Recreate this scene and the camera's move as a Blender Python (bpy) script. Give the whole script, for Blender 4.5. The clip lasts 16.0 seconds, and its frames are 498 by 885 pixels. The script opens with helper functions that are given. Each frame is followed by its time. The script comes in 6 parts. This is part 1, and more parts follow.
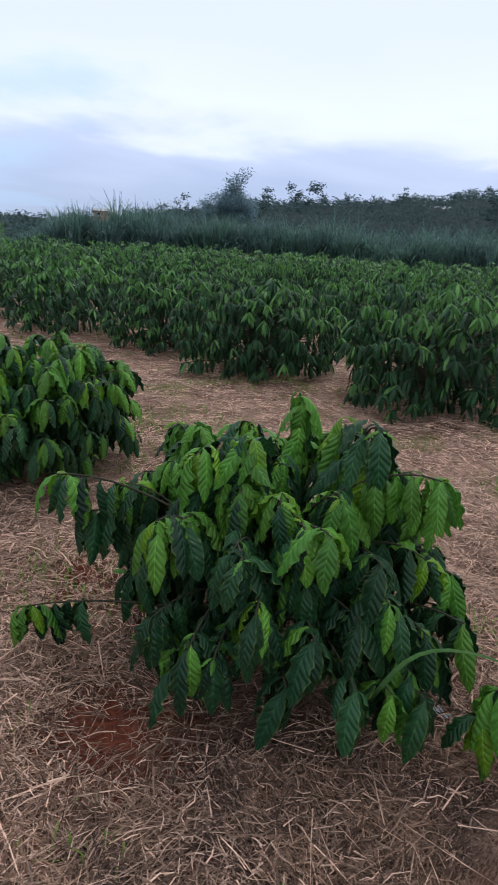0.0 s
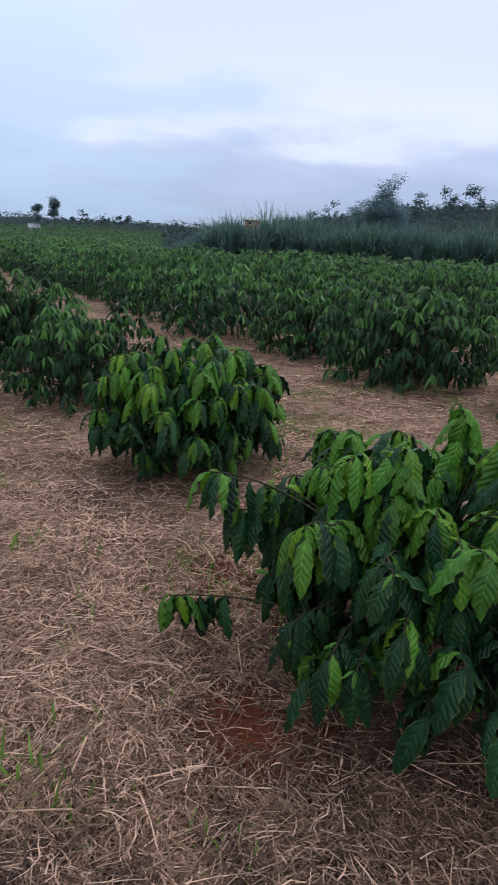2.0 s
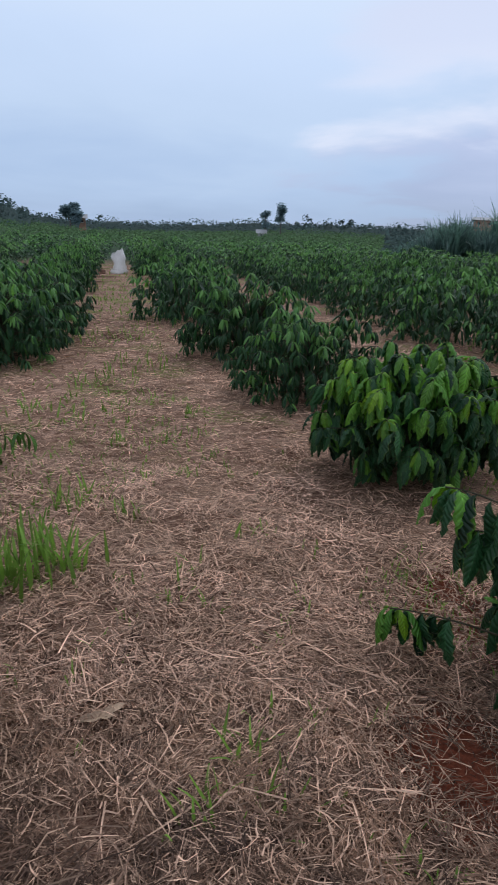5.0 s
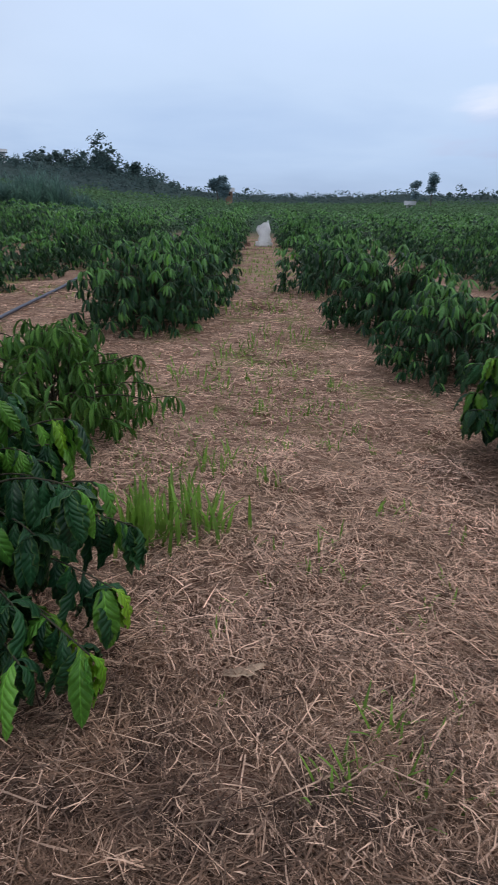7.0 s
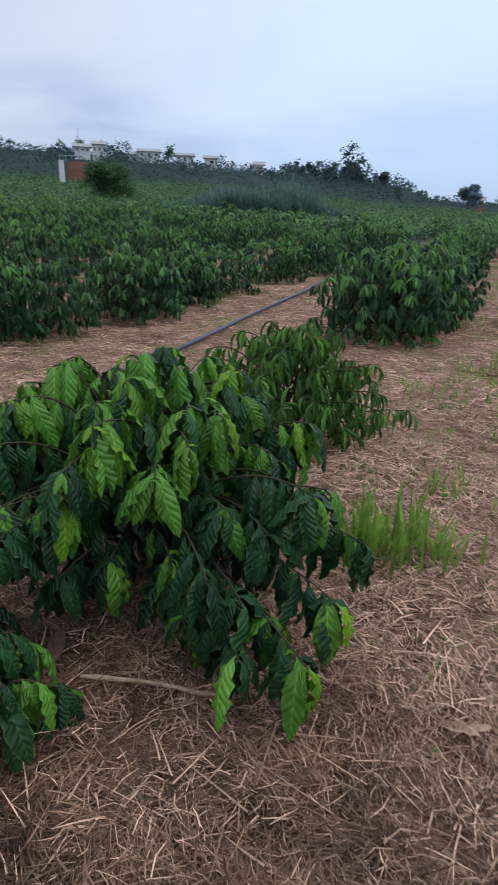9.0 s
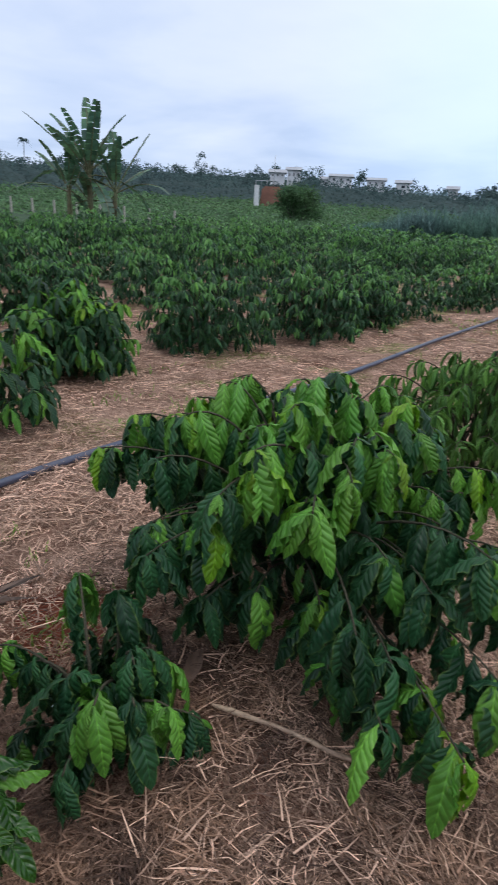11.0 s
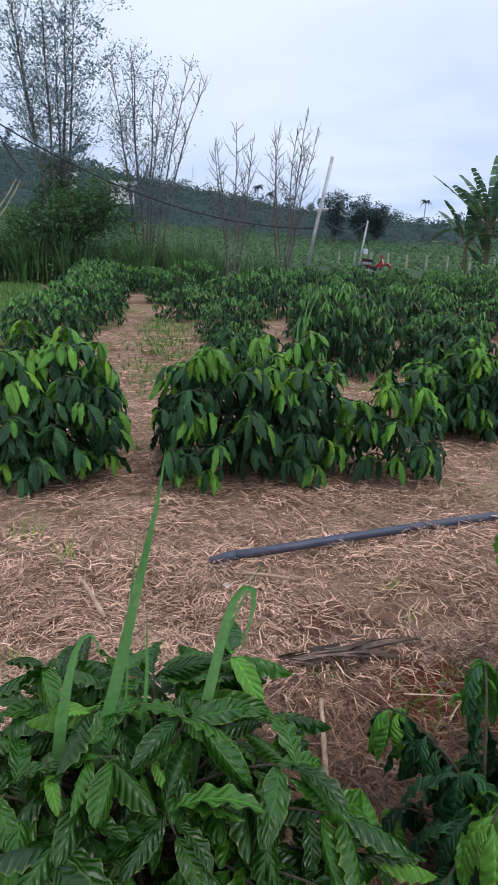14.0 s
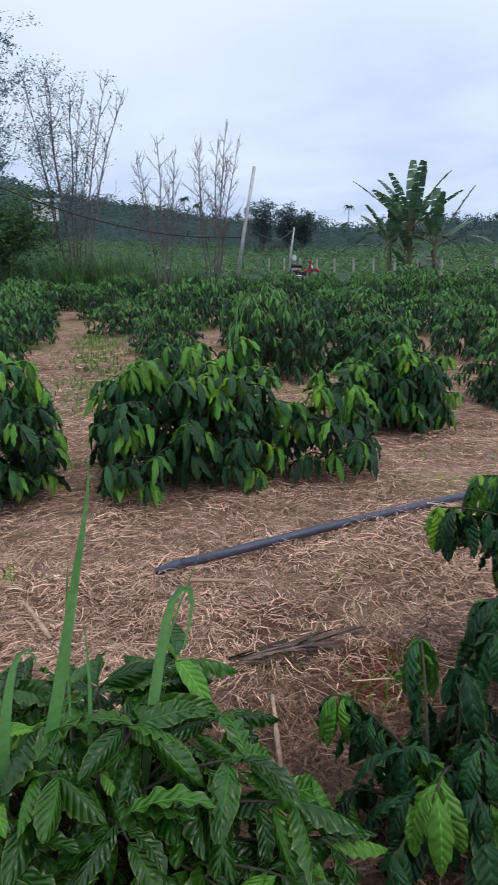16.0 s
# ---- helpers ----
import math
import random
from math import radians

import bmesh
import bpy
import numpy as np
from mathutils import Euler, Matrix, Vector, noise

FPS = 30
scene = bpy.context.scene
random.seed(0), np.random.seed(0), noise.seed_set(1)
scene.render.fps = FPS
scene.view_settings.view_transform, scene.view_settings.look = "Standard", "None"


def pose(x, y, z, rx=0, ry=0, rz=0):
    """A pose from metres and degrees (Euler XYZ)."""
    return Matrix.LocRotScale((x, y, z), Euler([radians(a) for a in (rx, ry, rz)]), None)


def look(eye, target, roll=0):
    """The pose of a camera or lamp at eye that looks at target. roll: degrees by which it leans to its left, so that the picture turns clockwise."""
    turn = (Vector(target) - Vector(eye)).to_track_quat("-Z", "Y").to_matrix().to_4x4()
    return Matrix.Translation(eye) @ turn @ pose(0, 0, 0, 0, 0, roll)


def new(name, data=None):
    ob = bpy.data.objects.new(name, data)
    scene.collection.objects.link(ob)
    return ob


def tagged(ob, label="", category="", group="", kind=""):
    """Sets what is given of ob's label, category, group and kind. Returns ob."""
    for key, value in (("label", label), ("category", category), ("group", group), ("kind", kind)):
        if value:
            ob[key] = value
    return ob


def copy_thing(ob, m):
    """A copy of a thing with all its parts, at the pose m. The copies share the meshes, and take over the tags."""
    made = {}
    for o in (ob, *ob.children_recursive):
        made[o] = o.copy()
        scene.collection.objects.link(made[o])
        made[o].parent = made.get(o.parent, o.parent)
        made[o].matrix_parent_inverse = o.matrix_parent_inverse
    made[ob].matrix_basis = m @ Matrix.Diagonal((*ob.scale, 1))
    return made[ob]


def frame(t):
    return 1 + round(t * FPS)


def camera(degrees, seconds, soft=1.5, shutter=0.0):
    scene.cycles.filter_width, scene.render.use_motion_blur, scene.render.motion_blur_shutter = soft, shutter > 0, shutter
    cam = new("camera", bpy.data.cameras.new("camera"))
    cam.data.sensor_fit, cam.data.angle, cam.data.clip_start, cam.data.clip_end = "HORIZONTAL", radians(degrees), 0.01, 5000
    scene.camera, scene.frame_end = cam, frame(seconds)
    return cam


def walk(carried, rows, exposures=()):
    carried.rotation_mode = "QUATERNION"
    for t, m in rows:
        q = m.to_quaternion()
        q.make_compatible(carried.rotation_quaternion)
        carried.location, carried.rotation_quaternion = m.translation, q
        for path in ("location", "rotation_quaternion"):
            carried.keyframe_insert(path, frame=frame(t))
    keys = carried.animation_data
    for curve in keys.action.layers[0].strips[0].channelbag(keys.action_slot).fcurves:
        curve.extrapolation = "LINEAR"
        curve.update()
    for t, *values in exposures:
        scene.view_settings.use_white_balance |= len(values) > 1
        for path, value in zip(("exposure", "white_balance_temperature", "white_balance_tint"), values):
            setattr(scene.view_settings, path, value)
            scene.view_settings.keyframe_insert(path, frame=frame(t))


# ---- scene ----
cam = camera(44.9, 16.0, shutter=0.4)
PATH = [
    (0, (-0.133, 0.076, 1.523), (1.229, 1.397, 0.893), 3.7),
    (0.5, (-0.146, 0.091, 1.526), (1.149, 1.482, 0.903), 3.7),
    (1, (-0.156, 0.098, 1.523), (1.051, 1.569, 0.906), 3.4),
    (1.5, (-0.17, 0.109, 1.518), (0.927, 1.664, 0.903), 3.3),
    (2, (-0.175, 0.119, 1.514), (0.844, 1.719, 0.88), 3.1),
    (2.5, (-0.194, 0.136, 1.512), (0.692, 1.811, 0.872), 2.4),
    (3, (-0.217, 0.146, 1.522), (0.553, 1.885, 0.901), 2.1),
    (3.5, (-0.234, 0.152, 1.523), (0.424, 1.936, 0.903), 2.0),
    (3.7, (-0.236, 0.159, 1.52), (0.392, 1.955, 0.901), 2.0),
    (5.8, (-0.331, 0.176, 1.513), (-0.085, 2.045, 0.846), 2.1),
    (6, (-0.343, 0.175, 1.509), (-0.142, 2.052, 0.848), 2.1),
    (6.5, (-0.36, 0.185, 1.499), (-0.278, 2.057, 0.8), 1.7),
    (7, (-0.369, 0.203, 1.485), (-0.382, 2.061, 0.745), 1.5),
    (7.5, (-0.393, 0.208, 1.487), (-0.559, 2.063, 0.758), 0.9),
    (8, (-0.418, 0.199, 1.494), (-0.741, 2.028, 0.751), 0.7),
    (8.2, (-0.439, 0.201, 1.488), (-0.846, 2.011, 0.742), 0.9),
    (10.3, (-0.525, 0.389, 1.448), (-1.524, 1.98, 0.761), 1.7),
    (10.5, (-0.536, 0.387, 1.446), (-1.577, 1.952, 0.763), 1.7),
    (11, (-0.569, 0.373, 1.451), (-1.722, 1.856, 0.766), 2.5),
    (11.5, (-0.598, 0.359, 1.454), (-1.936, 1.688, 0.789), 1.1),
    (12, (-0.661, 0.328, 1.455), (-2.191, 1.442, 0.807), 2.1),
    (12.5, (-0.684, 0.303, 1.464), (-2.36, 1.202, 0.846), 0.9),
    (13, (-0.709, 0.291, 1.464), (-2.454, 1.055, 0.856), 0.2),
    (13.5, (-0.727, 0.275, 1.468), (-2.512, 0.958, 0.879), 0.5),
    (14, (-0.746, 0.251, 1.472), (-2.576, 0.831, 0.909), 1.1),
    (14.5, (-0.75, 0.242, 1.474), (-2.597, 0.781, 0.93), 0.7),
    (15, (-0.743, 0.243, 1.474), (-2.594, 0.786, 0.943), 0.3),
    (15.5, (-0.728, 0.261, 1.461), (-2.55, 0.895, 0.931), -1.0),
    (16, (-0.701, 0.28, 1.46), (-2.475, 1.033, 0.926), -1.8),
]
EXPOSURES = [(0.0, 0.23), (1.5, 0.12), (3.5, -0.02), (6.0, -0.07), (7.0, 0.02), (8.2, 0.16), (10.5, 0.36), (11.5, 0.50), (13.0, 0.54), (14.0, 0.5), (15.0, 0.47), (16.0, 0.42)]
walk(cam, [(t, look(eye, target, roll)) for t, eye, target, roll in PATH], EXPOSURES)

# ---- light ----
world = bpy.data.worlds.new("overcast_sky")
scene.world = world
world.use_nodes = True
SUN_EL, SUN_AZ = 58.0, -60.0          # degrees; azimuth counted from +y, to the left positive


def sky_nodes():
    nt = world.node_tree
    n, l = nt.nodes, nt.links
    n.clear()
    out = n.new("ShaderNodeOutputWorld")
    bg = n.new("ShaderNodeBackground")
    l.new(bg.outputs[0], out.inputs[0])
    sky = n.new("ShaderNodeTexSky")
    sky.sky_type = 'NISHITA'
    sky.sun_disc = False
    sky.sun_elevation, sky.sun_rotation = radians(SUN_EL), radians(-SUN_AZ)
    sky.altitude = 800.0
    co = n.new("ShaderNodeTexCoord")
    sep = n.new("ShaderNodeSeparateXYZ")
    l.new(co.outputs["Generated"], sep.inputs[0])

    def math_(op, a, b=None, c=None):
        m = n.new("ShaderNodeMath")
        m.operation = op
        for i, v in enumerate((a, b, c)):
            if v is None:
                continue
            if isinstance(v, (int, float)):
                m.inputs[i].default_value = v
            else:
                l.new(v, m.inputs[i])
        return m.outputs[0]

    def ramp(src, stops):
        g = n.new("ShaderNodeValToRGB")
        cr = g.color_ramp
        cr.elements[0].position, cr.elements[0].color = stops[0][0], (*stops[0][1], 1)
        cr.elements[1].position, cr.elements[1].color = stops[-1][0], (*stops[-1][1], 1)
        for p, c in stops[1:-1]:
            cr.elements.new(p).color = (*c, 1)
        l.new(src, g.inputs[0])
        return g.outputs[0]

    # cloud deck: the direction laid onto a high flat layer
    up = math_('MAXIMUM', sep.outputs[2], 0.0)
    den = math_('ADD', up, 0.14)
    comb = n.new("ShaderNodeCombineXYZ")
    l.new(math_('DIVIDE', sep.outputs[0], den), comb.inputs[0])
    l.new(math_('DIVIDE', sep.outputs[1], den), comb.inputs[1])
    noi = n.new("ShaderNodeTexNoise")
    noi.inputs["Scale"].default_value = 0.85
    noi.inputs["Detail"].default_value = 8.0
    noi.inputs["Roughness"].default_value = 0.5
    noi.inputs["Distortion"].default_value = 0.25
    mp = n.new("ShaderNodeMapping")
    mp.inputs["Location"].default_value = (3.1, 0.4, 0.0)
    l.new(comb.outputs[0], mp.inputs[0])
    l.new(mp.outputs[0], noi.inputs["Vector"])
    wob = math_('SUBTRACT', noi.outputs[0], 0.5)
    h = math_('MULTIPLY_ADD', wob, 0.16, up)
    # a blue-grey bank low down ahead, ragged bright cover to one side, paler cover to the other
    dark = ramp(h, [(0.0, (0.33, 0.45, 0.68)), (0.07, (0.41, 0.54, 0.78)), (0.15, (0.525, 0.655, 0.87)), (0.24, (0.59, 0.72, 0.945)), (0.36, (0.70, 0.81, 0.98)), (1.0, (0.62, 0.67, 0.76))])
    pale = ramp(math_('MULTIPLY_ADD', wob, 0.75, up), [(0.0, (0.320, 0.408, 0.592)), (0.09, (0.416, 0.496, 0.664)), (0.20, (0.512, 0.576, 0.712)), (0.34, (0.576, 0.632, 0.736)), (1.0, (0.62, 0.67, 0.76))])
    ragged = math_('MULTIPLY_ADD', wob, 0.17, up)
    bright = ramp(ragged, [(0.0, (0.30, 0.385, 0.58)), (0.07, (0.37, 0.45, 0.67)), (0.125, (0.47, 0.545, 0.77)), (0.15, (0.68, 0.74, 0.91)), (0.17, (0.73, 0.785, 0.94)), (0.27, (0.67, 0.735, 0.92)), (0.38, (0.66, 0.725, 0.91)), (1.0, (0.62, 0.67, 0.76))])

    def toward(yaw, lo, hi, fray=0.0):
        dot = n.new("ShaderNodeVectorMath")
        dot.operation = 'DOT_PRODUCT'
        l.new(co.outputs["Generated"], dot.inputs[0])
        dot.inputs[1].default_value = (-math.sin(radians(yaw)), math.cos(radians(yaw)), 0)
        f = n.new("ShaderNodeMapRange")
        f.interpolation_type = 'SMOOTHSTEP'
        f.inputs[1].default_value, f.inputs[2].default_value = lo, hi
        l.new(math_('MULTIPLY_ADD', wob, fray, dot.outputs["Value"]), f.inputs[0])
        return f.outputs[0]

    def mix(f, a, b):
        m = n.new("ShaderNodeMix")
        m.data_type = 'RGBA'
        l.new(f, m.inputs["Factor"])
        l.new(a, m.inputs["A"])
        l.new(b, m.inputs["B"])
        return m.outputs["Result"]

    deck = mix(toward(-59, 0.75, 0.85, 0.55), mix(toward(-8, 0.68, 0.94), pale, dark), bright)
    sc = n.new("ShaderNodeVectorMath")
    sc.operation = 'SCALE'
    sc.inputs["Scale"].default_value = 0.012
    l.new(sky.outputs[0], sc.inputs[0])
    add = n.new("ShaderNodeVectorMath")
    add.operation = 'ADD'
    l.new(deck, add.inputs[0])
    l.new(sc.outputs[0], add.inputs[1])
    l.new(add.outputs[0], bg.inputs[0])
    bg.inputs[1].default_value = 1.0


sky_nodes()
sun = new("sun", bpy.data.lights.new("sun", 'SUN'))
sun.data.energy, sun.data.angle, sun.data.color = 0.6, radians(30), (1.0, 0.96, 0.9)
sun.matrix_world = look((0, 0, 50), Vector((0, 0, 50)) - Vector((-math.sin(radians(SUN_AZ)) * math.cos(radians(SUN_EL)), math.cos(radians(SUN_AZ)) * math.cos(radians(SUN_EL)), math.sin(radians(SUN_EL)))))


# ---- materials ----
def material(name, color, rough=0.7, metal=0.0, vary=0.25, grain=40.0, coarse=3.0, bump=0.3, second=None, translucent=0.0, spec=0.5, per_piece=0.0):
    """A surface with variation at two scales, fine relief and, for leaves, light passing through."""
    m = bpy.data.materials.new(name)
    m.use_nodes = True
    nt = m.node_tree
    n, l = nt.nodes, nt.links
    bs = n["Principled BSDF"]
    bs.inputs["Roughness"].default_value, bs.inputs["Metallic"].default_value = rough, metal
    bs.inputs["Specular IOR Level"].default_value = spec
    co = n.new("ShaderNodeTexCoord")
    f = n.new("ShaderNodeTexNoise")
    f.inputs["Scale"].default_value, f.inputs["Detail"].default_value = grain, 5.0
    c = n.new("ShaderNodeTexNoise")
    c.inputs["Scale"].default_value, c.inputs["Detail"].default_value = coarse, 4.0
    l.new(co.outputs["Object"], f.inputs["Vector"])
    l.new(co.outputs["Object"], c.inputs["Vector"])
    mx = n.new("ShaderNodeMix")
    mx.data_type = 'RGBA'
    mx.inputs["A"].default_value = (*color, 1)
    mx.inputs["B"].default_value = (*(second or [v * 0.6 for v in color]), 1)
    mr = n.new("ShaderNodeMapRange")
    mr.inputs[1].default_value, mr.inputs[2].default_value = 0.35, 0.65
    l.new(c.outputs[0], mr.inputs[0])
    l.new(mr.outputs[0], mx.inputs["Factor"])
    val = n.new("ShaderNodeMapRange")
    val.inputs[1].default_value, val.inputs[2].default_value = 0.3, 0.7
    val.inputs[3].default_value, val.inputs[4].default_value = 1 - vary, 1 + vary
    l.new(f.outputs[0], val.inputs[0])
    hs = n.new("ShaderNodeHueSaturation")
    l.new(mx.outputs["Result"], hs.inputs["Color"])
    last = val.outputs[0]
    if per_piece:
        oi, ge = n.new("ShaderNodeObjectInfo"), n.new("ShaderNodeNewGeometry")
        ad = n.new("ShaderNodeMath")
        l.new(oi.outputs["Random"], ad.inputs[0])
        l.new(ge.outputs["Random Per Island"], ad.inputs[1])
        fr = n.new("ShaderNodeMath")
        fr.operation = 'FRACT'
        l.new(ad.outputs[0], fr.inputs[0])
        pm = n.new("ShaderNodeMapRange")
        pm.inputs[3].default_value, pm.inputs[4].default_value = 1 - per_piece, 1 + per_piece
        l.new(fr.outputs[0], pm.inputs[0])
        mu = n.new("ShaderNodeMath")
        mu.operation = 'MULTIPLY'
        l.new(last, mu.inputs[0])
        l.new(pm.outputs[0], mu.inputs[1])
        last = mu.outputs[0]
    l.new(last, hs.inputs["Value"])
    l.new(hs.outputs[0], bs.inputs["Base Color"])
    if bump:
        bp = n.new("ShaderNodeBump")
        bp.inputs["Strength"].default_value, bp.inputs["Distance"].default_value = bump, 0.02
        l.new(f.outputs[0], bp.inputs["Height"])
        l.new(bp.outputs[0], bs.inputs["Normal"])
    if translucent:
        tr, ms = n.new("ShaderNodeBsdfTranslucent"), n.new("ShaderNodeMixShader")
        l.new(hs.outputs[0], tr.inputs[0])
        ms.inputs[0].default_value = translucent
        l.new(bs.outputs[0], ms.inputs[1])
        l.new(tr.outputs[0], ms.inputs[2])
        l.new(ms.outputs[0], n["Material Output"].inputs[0])
    return m


def leaf_material(name, color, second, rough=0.38, vein=(1.25, 1.2, 1.1), translucent=0.12, spread=0.35, bump=0.42, spec=0.5, veins=0.38):
    """A coffee leaf: pale midrib, raised blade between sunken side veins, piece-by-piece tone."""
    m = bpy.data.materials.new(name)
    m.use_nodes = True
    nt = m.node_tree
    n, l = nt.nodes, nt.links
    bs = n["Principled BSDF"]
    bs.inputs["Roughness"].default_value = rough
    bs.inputs["Specular IOR Level"].default_value = spec

    def mt(op, a, b=None, c=None):
        q = n.new("ShaderNodeMath")
        q.operation = op
        for i, v in enumerate((a, b, c)):
            if v is None:
                continue
            if isinstance(v, (int, float)):
                q.inputs[i].default_value = v
            else:
                l.new(v, q.inputs[i])
        return q.outputs[0]

    uv = n.new("ShaderNodeUVMap")
    uv.uv_map = "leaf"
    sp = n.new("ShaderNodeSeparateXYZ")
    l.new(uv.outputs[0], sp.inputs[0])
    x = mt('MULTIPLY', mt('ABSOLUTE', mt('SUBTRACT', sp.outputs[0], 0.5)), 2.0)
    ph = mt('SUBTRACT', mt('MULTIPLY', sp.outputs[1], 8.5), mt('MULTIPLY', x, 1.5))
    wv = mt('SINE', mt('MULTIPLY', ph, 6.2832))
    ridge = mt('POWER', mt('MULTIPLY_ADD', wv, 0.5, 0.5), 0.6)
    mid = n.new("ShaderNodeMapRange")
    mid.inputs[1].default_value, mid.inputs[2].default_value = 0.02, 0.09
    mid.inputs[3].default_value, mid.inputs[4].default_value = 1.0, 0.0
    l.new(x, mid.inputs[0])
    oi, ge = n.new("ShaderNodeObjectInfo"), n.new("ShaderNodeNewGeometry")
    rnd = mt('FRACT', mt('ADD', oi.outputs["Random"], ge.outputs["Random Per Island"]))
    co = n.new("ShaderNodeTexCoord")
    nz = n.new("ShaderNodeTexNoise")
    nz.inputs["Scale"].default_value, nz.inputs["Detail"].default_value = 30.0, 4.0
    l.new(co.outputs["Object"], nz.inputs["Vector"])
    mx = n.new("ShaderNodeMix")
    mx.data_type = 'RGBA'
    mx.inputs["A"].default_value, mx.inputs["B"].default_value = (*color, 1), (*second, 1)
    l.new(rnd, mx.inputs["Factor"])
    hs = n.new("ShaderNodeHueSaturation")
    l.new(mx.outputs["Result"], hs.inputs["Color"])
    v = mt('MULTIPLY', mt('MULTIPLY_ADD', nz.outputs[0], 0.5, 0.75), mt('MULTIPLY_ADD', mt('POWER', mt('SUBTRACT', 1.0, ridge), 2.0), veins, 1.0 - 0.15 * veins))
    l.new(mt('MULTIPLY', v, mt('MULTIPLY_ADD', mt('FRACT', mt('MULTIPLY', rnd, 7.31)), 2 * spread, 1 - spread)), hs.inputs["Value"])
    vm = n.new("ShaderNodeMix")
    vm.data_type, vm.blend_type = 'RGBA', 'MULTIPLY'
    l.new(mt('MULTIPLY', mid.outputs[0], 0.8), vm.inputs["Factor"])
    l.new(hs.outputs[0], vm.inputs["A"])
    vm.inputs["B"].default_value = (*[q * 1.5 for q in vein], 1)
    rim = n.new("ShaderNodeMapRange")
    rim.inputs[1].default_value, rim.inputs[2].default_value = 0.86, 1.0
    rim.inputs[3].default_value, rim.inputs[4].default_value = 0.0, 0.5
    l.new(x, rim.inputs[0])
    rm = n.new("ShaderNodeMix")
    rm.data_type = 'RGBA'
    l.new(rim.outputs[0], rm.inputs["Factor"])
    l.new(vm.outputs["Result"], rm.inputs["A"])
    rm.inputs["B"].default_value = (0.20, 0.30, 0.06, 1)
    l.new(rm.outputs["Result"], bs.inputs["Base Color"])
    bp = n.new("ShaderNodeBump")
    bp.inputs["Strength"].default_value, bp.inputs["Distance"].default_value = bump, 0.012
    l.new(mt('SUBTRACT', ridge, mt('MULTIPLY', mid.outputs[0], 0.6)), bp.inputs["Height"])
    l.new(bp.outputs[0], bs.inputs["Normal"])
    tr, ms = n.new("ShaderNodeBsdfTranslucent"), n.new("ShaderNodeMixShader")
    l.new(vm.outputs["Result"], tr.inputs[0])
    ms.inputs[0].default_value = translucent
    l.new(bs.outputs[0], ms.inputs[1])
    l.new(tr.outputs[0], ms.inputs[2])
    l.new(ms.outputs[0], n["Material Output"].inputs[0])
    return m


